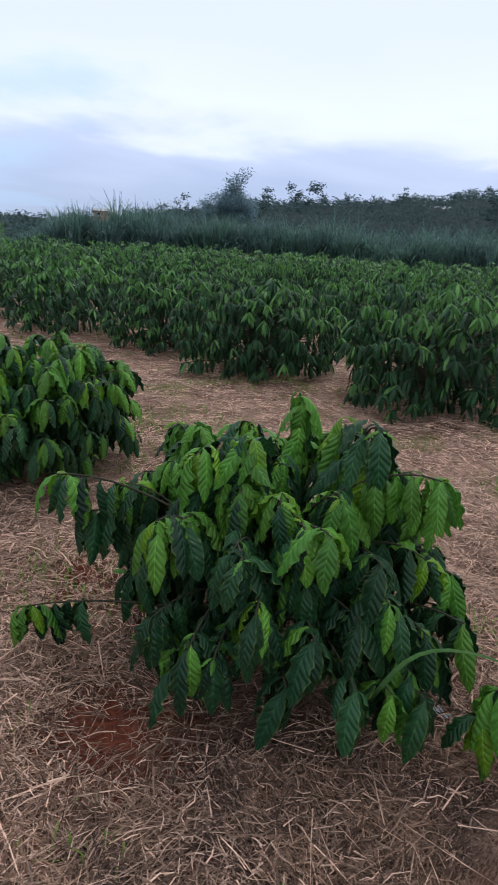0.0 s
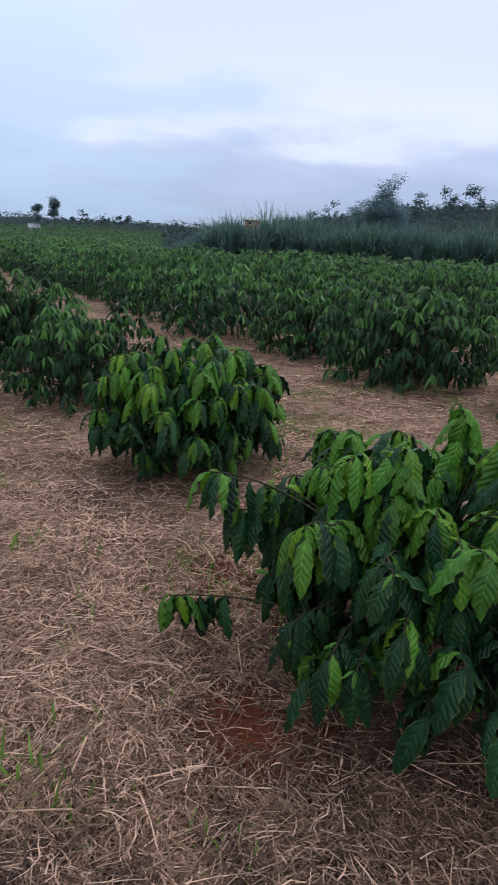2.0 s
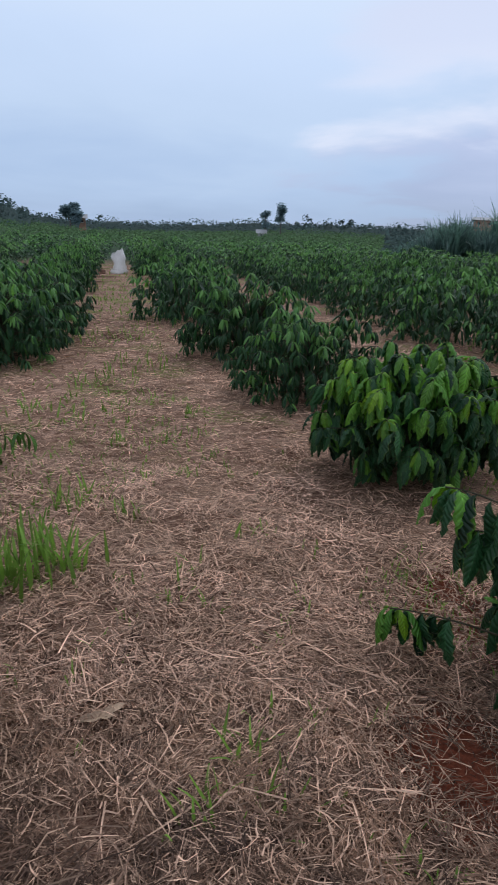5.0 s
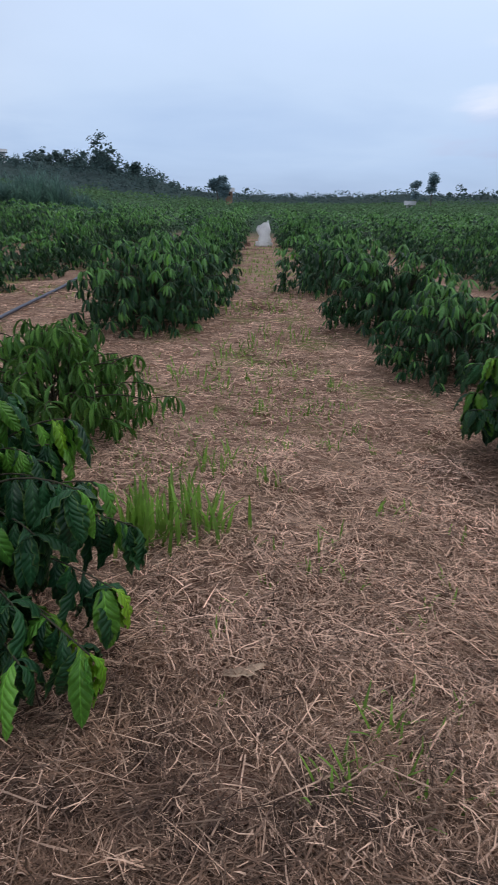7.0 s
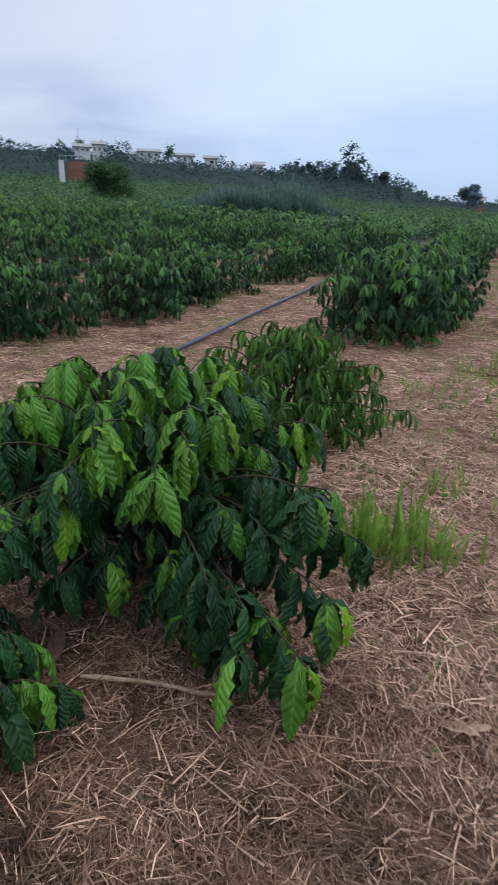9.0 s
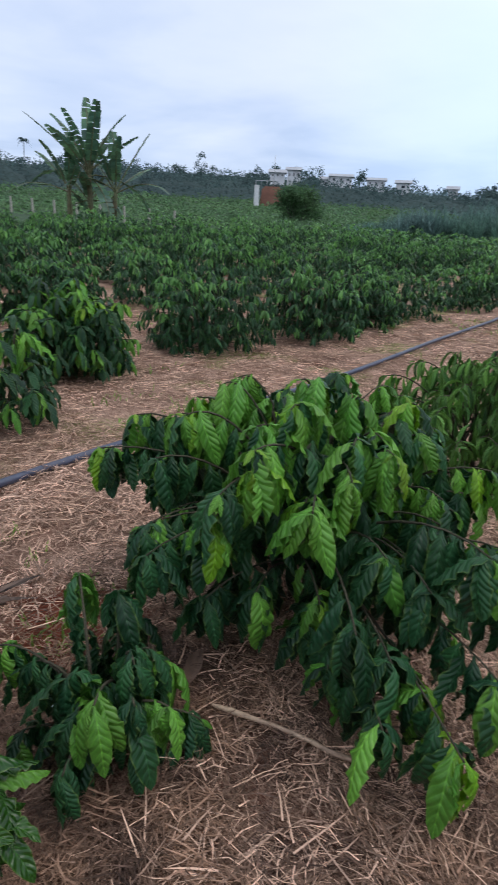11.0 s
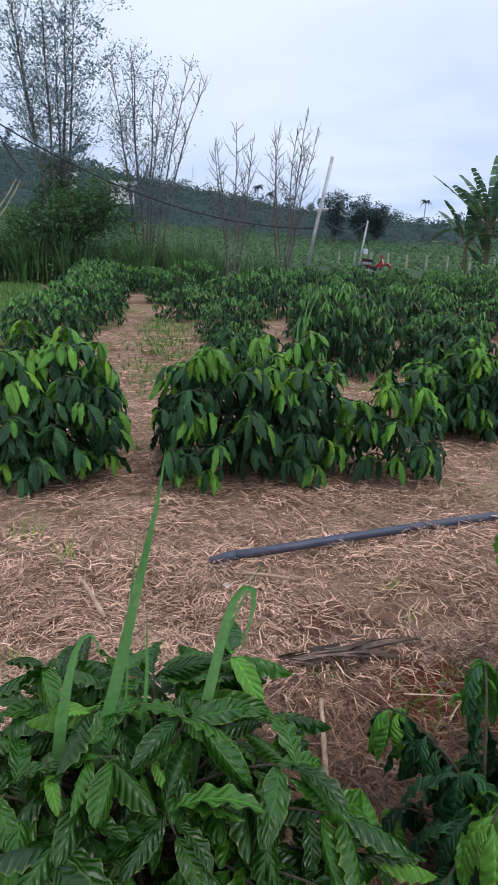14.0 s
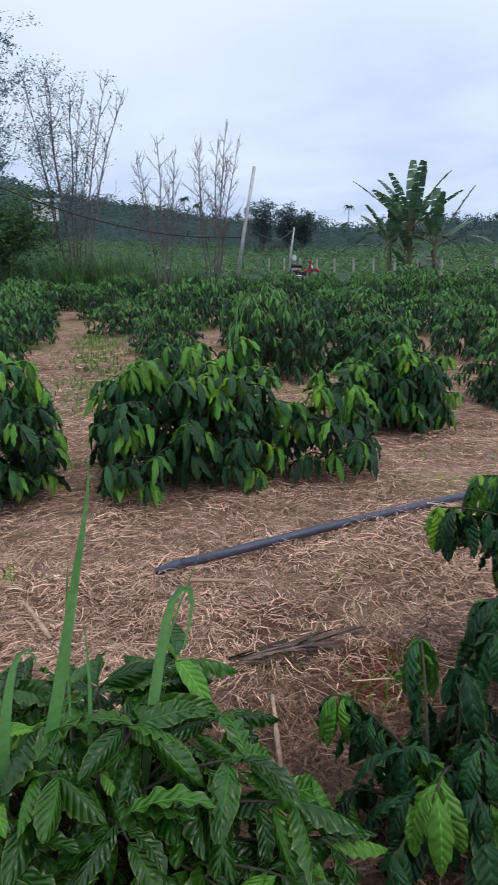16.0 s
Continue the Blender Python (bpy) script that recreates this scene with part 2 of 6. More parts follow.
def ground_material():
    """Red earth under a matted straw mulch, with thin grass coming through in places."""
    m = bpy.data.materials.new("red_earth_with_straw")
    m.use_nodes = True
    nt = m.node_tree
    n, l = nt.nodes, nt.links
    bs = n["Principled BSDF"]
    bs.inputs["Roughness"].default_value = 0.95
    bs.inputs["Specular IOR Level"].default_value = 0.15
    co = n.new("ShaderNodeTexCoord")

    def tex(scale, detail=5.0, rough=0.55, stretch=None):
        t = n.new("ShaderNodeTexNoise")
        t.inputs["Scale"].default_value, t.inputs["Detail"].default_value, t.inputs["Roughness"].default_value = scale, detail, rough
        src = co.outputs["Object"]
        if stretch:
            mp = n.new("ShaderNodeMapping")
            mp.inputs["Scale"].default_value, mp.inputs["Rotation"].default_value = stretch[:3], (0, 0, stretch[3])
            l.new(src, mp.inputs[0])
            src = mp.outputs[0]
        l.new(src, t.inputs["Vector"])
        return t.outputs[0]

    def ramp(src, lo, hi):
        r = n.new("ShaderNodeMapRange")
        r.inputs[1].default_value, r.inputs[2].default_value = lo, hi
        l.new(src, r.inputs[0])
        return r.outputs[0]

    def mix(f, a, b):
        x = n.new("ShaderNodeMix")
        x.data_type = 'RGBA'
        if isinstance(f, float):
            x.inputs["Factor"].default_value = f
        else:
            l.new(f, x.inputs["Factor"])
        for k, v in (("A", a), ("B", b)):
            if isinstance(v, tuple):
                x.inputs[k].default_value = (*v, 1)
            else:
                l.new(v, x.inputs[k])
        return x.outputs["Result"]

    soil = mix(ramp(tex(7.0), 0.35, 0.65), (0.13, 0.05, 0.033), (0.042, 0.021, 0.016))
    s1 = tex(52.0, 6.0, 0.68, (1, 5, 1, 0.5))
    s2 = tex(52.0, 6.0, 0.68, (1, 5, 1, -0.7))
    s3 = tex(46.0, 6.0, 0.68, (1, 5, 1, 1.7))
    mxm = n.new("ShaderNodeMath")
    mxm.operation = 'MAXIMUM'
    l.new(s1, mxm.inputs[0])
    l.new(s2, mxm.inputs[1])
    mxn = n.new("ShaderNodeMath")
    mxn.operation = 'MAXIMUM'
    l.new(mxm.outputs[0], mxn.inputs[0])
    l.new(s3, mxn.inputs[1])
    straw = mix(ramp(tex(3.0), 0.3, 0.7), (0.56, 0.37, 0.275), (0.28, 0.17, 0.12))
    # the straw cover thins towards a point in the middle of the lane
    lane_dist = n.new("ShaderNodeVectorMath")
    lane_dist.operation = 'DISTANCE'
    l.new(co.outputs["Object"], lane_dist.inputs[0])
    lane_dist.inputs[1].default_value = (-0.4, 0.2, 0.0)
    thick = n.new("ShaderNodeMath")
    thick.operation = 'MULTIPLY_ADD'
    l.new(ramp(lane_dist.outputs["Value"], 1.6, 4.2), thick.inputs[0])
    thick.inputs[1].default_value = 0.045
    l.new(mxn.outputs[0], thick.inputs[2])
    cover = mix(ramp(thick.outputs[0], 0.49, 0.60), soil, straw)
    # matted tufts with dark hollows between them
    hollow = ramp(tex(13.0, 4.0, 0.65, (1, 1.8, 1, 0.4)), 0.40, 0.52)
    cover = mix(hollow, mix(0.5, soil, cover), cover)
    fade = mix(ramp(tex(0.9), 0.28, 0.44), soil, cover)
    for px, py, pr in ((-2.22, 1.46, 0.30), (0.70, 1.38, 0.36), (1.15, 2.15, 0.35)):
        off = n.new("ShaderNodeVectorMath")
        off.operation = 'DISTANCE'
        l.new(co.outputs["Object"], off.inputs[0])
        off.inputs[1].default_value = (px, py, 0.0)
        edge = n.new("ShaderNodeMath")
        edge.operation = 'MULTIPLY_ADD'
        l.new(tex(6.0), edge.inputs[0])
        edge.inputs[1].default_value = 0.5
        l.new(off.outputs["Value"], edge.inputs[2])
        fade = mix(ramp(edge.outputs[0], pr + 0.30, pr + 0.12), fade, mix(ramp(tex(40.0), 0.35, 0.65), (0.27, 0.075, 0.040), (0.15, 0.045, 0.027)))
    green = mix(ramp(tex(25.0), 0.3, 0.7), (0.13, 0.20, 0.04), (0.22, 0.29, 0.06))
    weeds = n.new("ShaderNodeMath")
    weeds.operation = 'MULTIPLY'
    l.new(ramp(tex(1.1, 6.0), 0.53, 0.63), weeds.inputs[0])
    l.new(ramp(tex(30.0, 3.0), 0.42, 0.60), weeds.inputs[1])
    sown = n.new("ShaderNodeMath")
    sown.operation = 'MULTIPLY'
    l.new(weeds.outputs[0], sown.inputs[0])
    l.new(ramp(lane_dist.outputs["Value"], 3.2, 5.5), sown.inputs[1])
    field = mix(sown.outputs[0], fade, green)
    # past the plots, rough green pasture and scrub
    sep = n.new("ShaderNodeSeparateXYZ")
    l.new(co.outputs["Object"], sep.inputs[0])
    dist = n.new("ShaderNodeVectorMath")
    dist.operation = 'LENGTH'
    l.new(co.outputs["Object"], dist.inputs[0])
    scrub = mix(ramp(tex(0.12, 8.0, 0.6), 0.35, 0.65), (0.045, 0.085, 0.045), (0.075, 0.125, 0.055))
    scrub = mix(ramp(tex(0.9, 6.0), 0.4, 0.6), scrub, (0.035, 0.06, 0.04))
    turf = n.new("ShaderNodeMath")
    turf.operation = 'MULTIPLY'
    l.new(ramp(sep.outputs[0], -6.2, -8.2), turf.inputs[0])
    l.new(ramp(sep.outputs[1], 0.2, -0.7), turf.inputs[1])
    field = mix(turf.outputs[0], field, mix(ramp(tex(9.0), 0.4, 0.6), (0.10, 0.16, 0.045), (0.15, 0.20, 0.07)))
    allc = mix(ramp(dist.outputs["Value"], 27.0, 36.0), field, scrub)
    l.new(allc, bs.inputs["Base Color"])
    bp = n.new("ShaderNodeBump")
    bp.inputs["Strength"].default_value, bp.inputs["Distance"].default_value = 0.7, 0.02
    l.new(mxn.outputs[0], bp.inputs["Height"])
    l.new(bp.outputs[0], bs.inputs["Normal"])
    return m


M = dict(
    ground=ground_material(),
    straw=material("dry_straw", (0.66, 0.43, 0.32), 0.75, vary=0.25, grain=60, coarse=2.2, bump=0.0, second=(0.45, 0.29, 0.205), spec=0.25, per_piece=0.75),
    green_grass=material("rank_green_grass", (0.12, 0.23, 0.085), 0.65, vary=0.2, grain=3, coarse=0.35, bump=0.0, second=(0.085, 0.165, 0.075), translucent=0.4, per_piece=0.4),
    # weathered strands, whose dark colour also paints the shade around the bushes
    shaded_old_straw=material("shaded_weathered_straw", (0.29, 0.172, 0.115), 0.85, vary=0.3, grain=60, coarse=5.0, bump=0.0, second=(0.10, 0.062, 0.048), spec=0.2, per_piece=0.7),
    glossy=leaf_material("broad_coffee_leaf", (0.011, 0.052, 0.006), (0.040, 0.130, 0.012), rough=0.25, spec=0.5, veins=0.3, bump=0.35, spread=0.4, translucent=0.2),
    # dark tone doubles as painted side shade, the two pale ones as light on the tops
    leaf=leaf_material("old_shaded_coffee_leaf", (0.010, 0.043, 0.019), (0.027, 0.094, 0.032), rough=0.36, spread=0.35, spec=0.3),
    lit_fresh=leaf_material("fresh_lit_coffee_leaf", (0.080, 0.24, 0.034), (0.145, 0.345, 0.045), rough=0.36, translucent=0.24, spread=0.3, spec=0.35),
    row=leaf_material("top_lit_coffee_leaf", (0.092, 0.245, 0.068), (0.155, 0.345, 0.088), rough=0.38, spec=0.35, translucent=0.3, spread=0.3),
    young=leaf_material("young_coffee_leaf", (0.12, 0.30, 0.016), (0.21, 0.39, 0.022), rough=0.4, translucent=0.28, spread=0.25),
    wilt=leaf_material("wilted_coffee_leaf", (0.036, 0.125, 0.022), (0.125, 0.28, 0.045), rough=0.55, translucent=0.15),
    brown_leaf=material("dead_leaf", (0.20, 0.125, 0.09), 0.8, grain=30, coarse=9, second=(0.11, 0.065, 0.045)),
    sheath=material("dead_sheath", (0.19, 0.125, 0.095), 0.8, grain=50, coarse=14, bump=0.3, second=(0.075, 0.052, 0.045), per_piece=0.7),
    bark=material("coffee_bark", (0.075, 0.065, 0.04), 0.9, grain=90, coarse=12, bump=0.5),
    grass=material("grass_blade", (0.25, 0.43, 0.07), 0.5, vary=0.2, grain=20, coarse=2, bump=0.0, second=(0.17, 0.32, 0.05), translucent=0.4, per_piece=0.3),
    broad_grass=material("broad_grass_blade", (0.115, 0.31, 0.085), 0.42, vary=0.15, grain=60, coarse=6, bump=0.0, second=(0.17, 0.36, 0.12), translucent=0.3, per_piece=0.15),
    lawn=material("rough_lawn_grass", (0.20, 0.34, 0.085), 0.6, vary=0.25, grain=6, coarse=0.6, bump=0.0, second=(0.13, 0.25, 0.065), translucent=0.35, per_piece=0.45),
    # blue-grey lift of distance haze is mixed into this grass colour
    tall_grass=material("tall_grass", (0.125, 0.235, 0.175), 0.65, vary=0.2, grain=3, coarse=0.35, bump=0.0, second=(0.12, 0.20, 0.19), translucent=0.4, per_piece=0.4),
    scrub=material("scrub_foliage", (0.085, 0.175, 0.08), 0.75, vary=0.45, grain=2, coarse=0.2, bump=0.0, second=(0.10, 0.19, 0.068), translucent=0.3, per_piece=0.45),
    # woods and tree leaves: base colours paled and blued to stand for haze
    woods=material("hazy_far_woods_foliage", (0.066, 0.112, 0.112), 0.85, vary=0.3, grain=1.2, coarse=0.06, bump=0.0, second=(0.090, 0.140, 0.132), translucent=0.6, per_piece=0.4),
    hazy_tree_leaf=material("hazy_tree_foliage", (0.19, 0.29, 0.33), 0.6, vary=0.2, grain=3, coarse=0.5, bump=0.0, second=(0.22, 0.32, 0.35), translucent=0.65, per_piece=0.4),
    tree_bark=material("tree_bark", (0.17, 0.155, 0.15), 0.9, grain=25, coarse=3, bump=0.5, second=(0.10, 0.09, 0.085)),
    banana=material("banana_leaf", (0.055, 0.13, 0.095), 0.45, vary=0.15, grain=8, coarse=1.0, bump=0.1, second=(0.10, 0.20, 0.09), translucent=0.3, per_piece=0.4),
    banana_stem=material("banana_stem", (0.14, 0.17, 0.08), 0.7, grain=12, coarse=2, second=(0.12, 0.09, 0.05)),
    pipe=material("pipe_plastic", (0.055, 0.068, 0.115), 0.42, vary=0.15, grain=35, coarse=4, bump=0.15, second=(0.075, 0.08, 0.115)),
    sack=material("white_woven_plastic", (0.92, 0.91, 0.92), 0.6, vary=0.06, grain=120, coarse=5, bump=0.4, second=(0.82, 0.81, 0.82)),
    wood=material("dry_wood", (0.56, 0.40, 0.28), 0.85, grain=60, coarse=7, bump=0.5, second=(0.28, 0.18, 0.13)),
    paper=material("litter_paper", (0.72, 0.76, 0.80), 0.7, vary=0.08, grain=60, coarse=12, second=(0.55, 0.62, 0.72)),
    concrete=material("weathered_concrete", (0.42, 0.40, 0.35), 0.9, grain=30, coarse=3, second=(0.30, 0.28, 0.25)),
    steel=material("galvanised_pole", (0.52, 0.54, 0.56), 0.45, metal=0.4, vary=0.1, grain=40, coarse=3),
    cable=material("cable_rubber", (0.03, 0.03, 0.035), 0.6, grain=40),
    hose=material("yellow_hose", (0.42, 0.38, 0.20), 0.5, grain=40),
    plaster=material("pale_plaster", (0.76, 0.76, 0.78), 0.9, vary=0.1, grain=4, coarse=0.5, second=(0.62, 0.61, 0.62)),
    red_plaster=material("red_earth_plaster", (0.30, 0.14, 0.10), 0.9, vary=0.15, grain=4, coarse=0.5),
    orange=material("orange_plaster", (0.62, 0.36, 0.26), 0.9, vary=0.1, grain=4, coarse=0.5),
    roof=material("metal_sheet_roof", (0.42, 0.44, 0.48), 0.45, metal=0.3, vary=0.12, grain=3, coarse=0.6, second=(0.34, 0.34, 0.36)),
    blue_roof=material("blue_sheet_roof", (0.10, 0.20, 0.26), 0.45, metal=0.2, vary=0.12, grain=3, coarse=0.6),
    window=material("dark_window", (0.03, 0.035, 0.045), 0.15, vary=0.1, grain=5),
    red_paint=material("red_motorbike_paint", (0.50, 0.025, 0.03), 0.25, vary=0.08, grain=10, bump=0.0),
    grey_paint=material("silver_plastic", (0.42, 0.46, 0.52), 0.35, vary=0.08, grain=20, bump=0.05),
    rubber=material("black_rubber", (0.02, 0.02, 0.02), 0.7, grain=50),
    seat=material("black_seat_vinyl", (0.03, 0.03, 0.032), 0.5, grain=60),
    chrome=material("bright_metal", (0.6, 0.6, 0.62), 0.25, metal=0.9, vary=0.05, grain=20, bump=0.0),
    glass=material("clear_lens", (0.6, 0.62, 0.65), 0.08, vary=0.04, grain=20, bump=0.0),
    haul=material("rust_brown_cloth", (0.20, 0.10, 0.07), 0.9, grain=40, coarse=10),
)


# ---- mesh tools ----
def quad_mesh(name, v, q, mats, uv=None, idx=None, smooth=True):
    """A mesh from arrays of corners and four-sided faces."""
    v, q = np.asarray(v, np.float32).reshape(-1, 3), np.asarray(q, np.int32).reshape(-1, 4)
    me = bpy.data.meshes.new(name)
    me.vertices.add(len(v))
    me.vertices.foreach_set("co", v.ravel())
    me.loops.add(len(q) * 4)
    me.loops.foreach_set("vertex_index", q.ravel())
    me.polygons.add(len(q))
    me.polygons.foreach_set("loop_start", np.arange(0, len(q) * 4, 4, dtype=np.int32))
    me.polygons.foreach_set("loop_total", np.full(len(q), 4, np.int32))
    if smooth:
        me.polygons.foreach_set("use_smooth", np.ones(len(q), bool))
    for m in (mats if isinstance(mats, (list, tuple)) else [mats]):
        me.materials.append(m)
    if idx is not None:
        me.polygons.foreach_set("material_index", np.asarray(idx, np.int32))
    if uv is not None:
        lay = me.uv_layers.new(name="leaf")
        lay.data.foreach_set("uv", np.asarray(uv, np.float32)[q.ravel()].ravel())
    me.update(calc_edges=True)
    return me


def thing(name, place, label, category, group="", kind="", turn=0.0):
    ob = new(name)
    ob.empty_display_size = 0.1
    ob.matrix_basis = pose(*place, 0, 0, turn)
    return tagged(ob, label, category, group, kind)


def part(name, me, parent, label="", m=None):
    """Links a mesh as one object under a thing or a part."""
    if isinstance(me, tuple):
        me = quad_mesh(name, *me)
    ob = new(name, me)
    ob.parent = parent
    if m is not None:
        ob.matrix_basis = m
    return tagged(ob, label)


def tube(pts, radii, n=6, cap=True):
    """A round limb along points."""
    p = np.asarray(pts, float)
    r = np.broadcast_to(np.asarray(radii, float), (len(p),))
    t = np.gradient(p, axis=0)
    t /= np.linalg.norm(t, axis=1)[:, None] + 1e-9
    ref = np.array([0.0, 0.0, 1.0]) if abs(t[0][2]) < 0.8 else np.array([1.0, 0.0, 0.0])
    a = np.cross(t, ref)
    a /= np.linalg.norm(a, axis=1)[:, None] + 1e-9
    b = np.cross(t, a)
    ang = np.linspace(0, 2 * np.pi, n, endpoint=False)
    v = (p[:, None] + r[:, None, None] * (np.cos(ang)[None, :, None] * a[:, None] + np.sin(ang)[None, :, None] * b[:, None])).reshape(-1, 3)
    q = [(i * n + j, i * n + (j + 1) % n, (i + 1) * n + (j + 1) % n, (i + 1) * n + j) for i in range(len(p) - 1) for j in range(n)]
    if cap and n % 2 == 0:
        for base, rev in ((0, False), ((len(p) - 1) * n, True)):
            for j in range(0, n // 2 - 1):
                f = (base + j, base + j + 1, base + n - 2 - j, base + n - 1 - j)
                q.append(f if rev else f[::-1])
    return v, np.array(q, np.int32)


def merge(pieces):
    vs, qs, k = [], [], 0
    for v, q in pieces:
        vs.append(v)
        qs.append(np.asarray(q) + k)
        k += len(v)
    return np.concatenate(vs), np.concatenate(qs)


def block(cx, cy, cz, sx, sy, sz, bevel=0.0, taper=1.0):
    """A box with softened edges, as corners and faces."""
    bm = bmesh.new()
    bmesh.ops.create_cube(bm, size=1.0)
    for w in bm.verts:
        k = taper if w.co.z > 0 else 1.0
        w.co = (w.co.x * sx * k, w.co.y * sy * k, w.co.z * sz)
    if bevel:
        bmesh.ops.bevel(bm, geom=bm.edges[:], offset=bevel, segments=2, affect='EDGES')
    bmesh.ops.translate(bm, vec=(cx, cy, cz), verts=bm.verts[:])
    return bm


def part_bm(name, bm, mat, parent, label="", smooth=False, m=None):
    me = bpy.data.meshes.new(name)
    bm.to_mesh(me)
    bm.free()
    me.materials.append(mat)
    if smooth:
        me.polygons.foreach_set("use_smooth", [True] * len(me.polygons))
    return part(name, me, parent, label, m)


def lattice(x, y, seed=0):
    h = np.sin(x * 127.1 + y * 311.7 + seed * 74.7) * 43758.5453
    return h - np.floor(h)


def value_noise(x, y, scale, seed=0):
    x, y = np.asarray(x, float) / scale, np.asarray(y, float) / scale
    i, j = np.floor(x), np.floor(y)
    u, w = x - i, y - j
    u, w = u * u * (3 - 2 * u), w * w * (3 - 2 * w)
    a, b = lattice(i, j, seed), lattice(i + 1, j, seed)
    c, d = lattice(i, j + 1, seed), lattice(i + 1, j + 1, seed)
    return (a * (1 - u) + b * u) * (1 - w) + (c * (1 - u) + d * u) * w


# ---- land ----
RIDGE_YAW = [-180, -110, -75, -65, -57, -50, -46, -36, -27, -17, -7, 3, 7, 10, 17, 22, 30, 35, 47, 57, 65, 71, 80, 93, 110, 140, 180]
RIDGE_EL = [2, 3.2, 4.4, 3.9, 3.1, 2.7, 2.4, 1.2, 0.3, 0.2, -0.1, -0.1, 0.2, 0.7, 1.3, 1.7, 2.3, 2.6, 2.7, 2.8, 3.3, 4.0, 5.4, 7.4, 8, 5, 2]
CX, CY, RIDGE = -0.4, 0.2, 240.0


def land(x, y):
    """Height of the ground: a nearly level plot that rises to the left and to the hills around."""
    x, y = np.asarray(x, float), np.asarray(y, float)
    r = np.hypot(x - CX, y - CY)
    yaw = np.degrees(np.arctan2(-(x - CX), y - CY))
    el = np.interp(yaw, RIDGE_YAW, RIDGE_EL)
    s = np.clip((r - 55) / (RIDGE - 55), 0, 1)
    s = s * s * (3 - 2 * s)
    fall = 1 - 0.5 * np.clip((r - RIDGE * 1.1) / 600, 0, 1)
    z = np.tan(np.radians(el)) * RIDGE * s * fall + 1.4 * s
    z = z + s * 2.2 * (value_noise(x, y, 45, 5) - 0.5)
    z = z + 0.045 * np.clip(-x - 8, 0, 40) * (1 - 0.6 * s)
    near = np.clip(1 - r / 40, 0, 1)
    z = z + near * (0.05 * (value_noise(x, y, 0.7, 1) - 0.5) + 0.05 * (value_noise(x, y, 2.3, 2) - 0.5) + 0.05 * (value_noise(x, y, 0.27, 3) - 0.5))
    return z


def lz(x, y):
    return float(land(x, y))


def make_ground():
    rings = np.concatenate([[0.02], 0.35 * 1.042 ** np.arange(0, 225)])
    seg = 256
    th = np.linspace(0, 2 * np.pi, seg, endpoint=False)
    x = CX + rings[:, None] * np.cos(th)[None]
    y = CY + rings[:, None] * np.sin(th)[None]
    v = np.stack([x, y, land(x, y)], -1).reshape(-1, 3)
    i, j = np.meshgrid(np.arange(len(rings) - 1), np.arange(seg), indexing="ij")
    k = (j + 1) % seg
    q = np.stack([i * seg + j, (i + 1) * seg + j, (i + 1) * seg + k, i * seg + k], -1).reshape(-1, 4)
    ob = new("ground", quad_mesh("ground", v, q, M["ground"]))
    tagged(ob, "red earth plantation ground covered with dry straw mulch", "ground", kind="structure")


make_ground()


# ---- coffee bushes ----
def leaf_shape(nl, nw, bend, fold=0.25, wave=0.03, waves=5, phase=0.0, curl=0.0, twist=0.0, wide=0.21, early=0.0):
    """A unit leaf from its stalk along +y, arching down; returns corners, faces, uv."""
    s = np.linspace(0, 1, nl + 1)
    th = bend * ((1 - np.exp(-early * s)) if early else s ** 0.8)
    ds = np.diff(s, prepend=0)
    cy, cz = np.cumsum(np.cos(th) * ds), -np.cumsum(np.sin(th) * ds)
    w = wide * np.clip(np.sin(np.pi * np.clip((s - 0.06) / 0.94, 0, 1) ** 0.9), 0, 1) ** 0.66
    w = np.maximum(w, 0.012)
    w[-1] = 0.004
    u = np.linspace(-1, 1, nw + 1)
    S, U = np.meshgrid(s, u, indexing="ij")
    W = w[:, None]
    lift = fold * np.abs(U) * W + wave * np.sin(2 * np.pi * waves * S + phase + (U > 0) * 1.3) * np.abs(U) ** 2 * (W / wide) - curl * U * U * W
    tw = twist * S
    X = U * W / math.sqrt(1 + fold * fold) * np.cos(tw) - lift * np.sin(tw)
    L = U * W * np.sin(tw) + lift * np.cos(tw)
    Y = cy[:, None] + L * np.sin(th)[:, None]
    Z = cz[:, None] + L * np.cos(th)[:, None]
    v = np.stack([X, Y, Z], -1).reshape(-1, 3)
    m = nw + 1
    q = np.array([(i * m + j, i * m + j + 1, (i + 1) * m + j + 1, (i + 1) * m + j) for i in range(nl) for j in range(nw)], np.int32)
    return v, q, np.stack([(U + 1) / 2, S], -1).reshape(-1, 2)


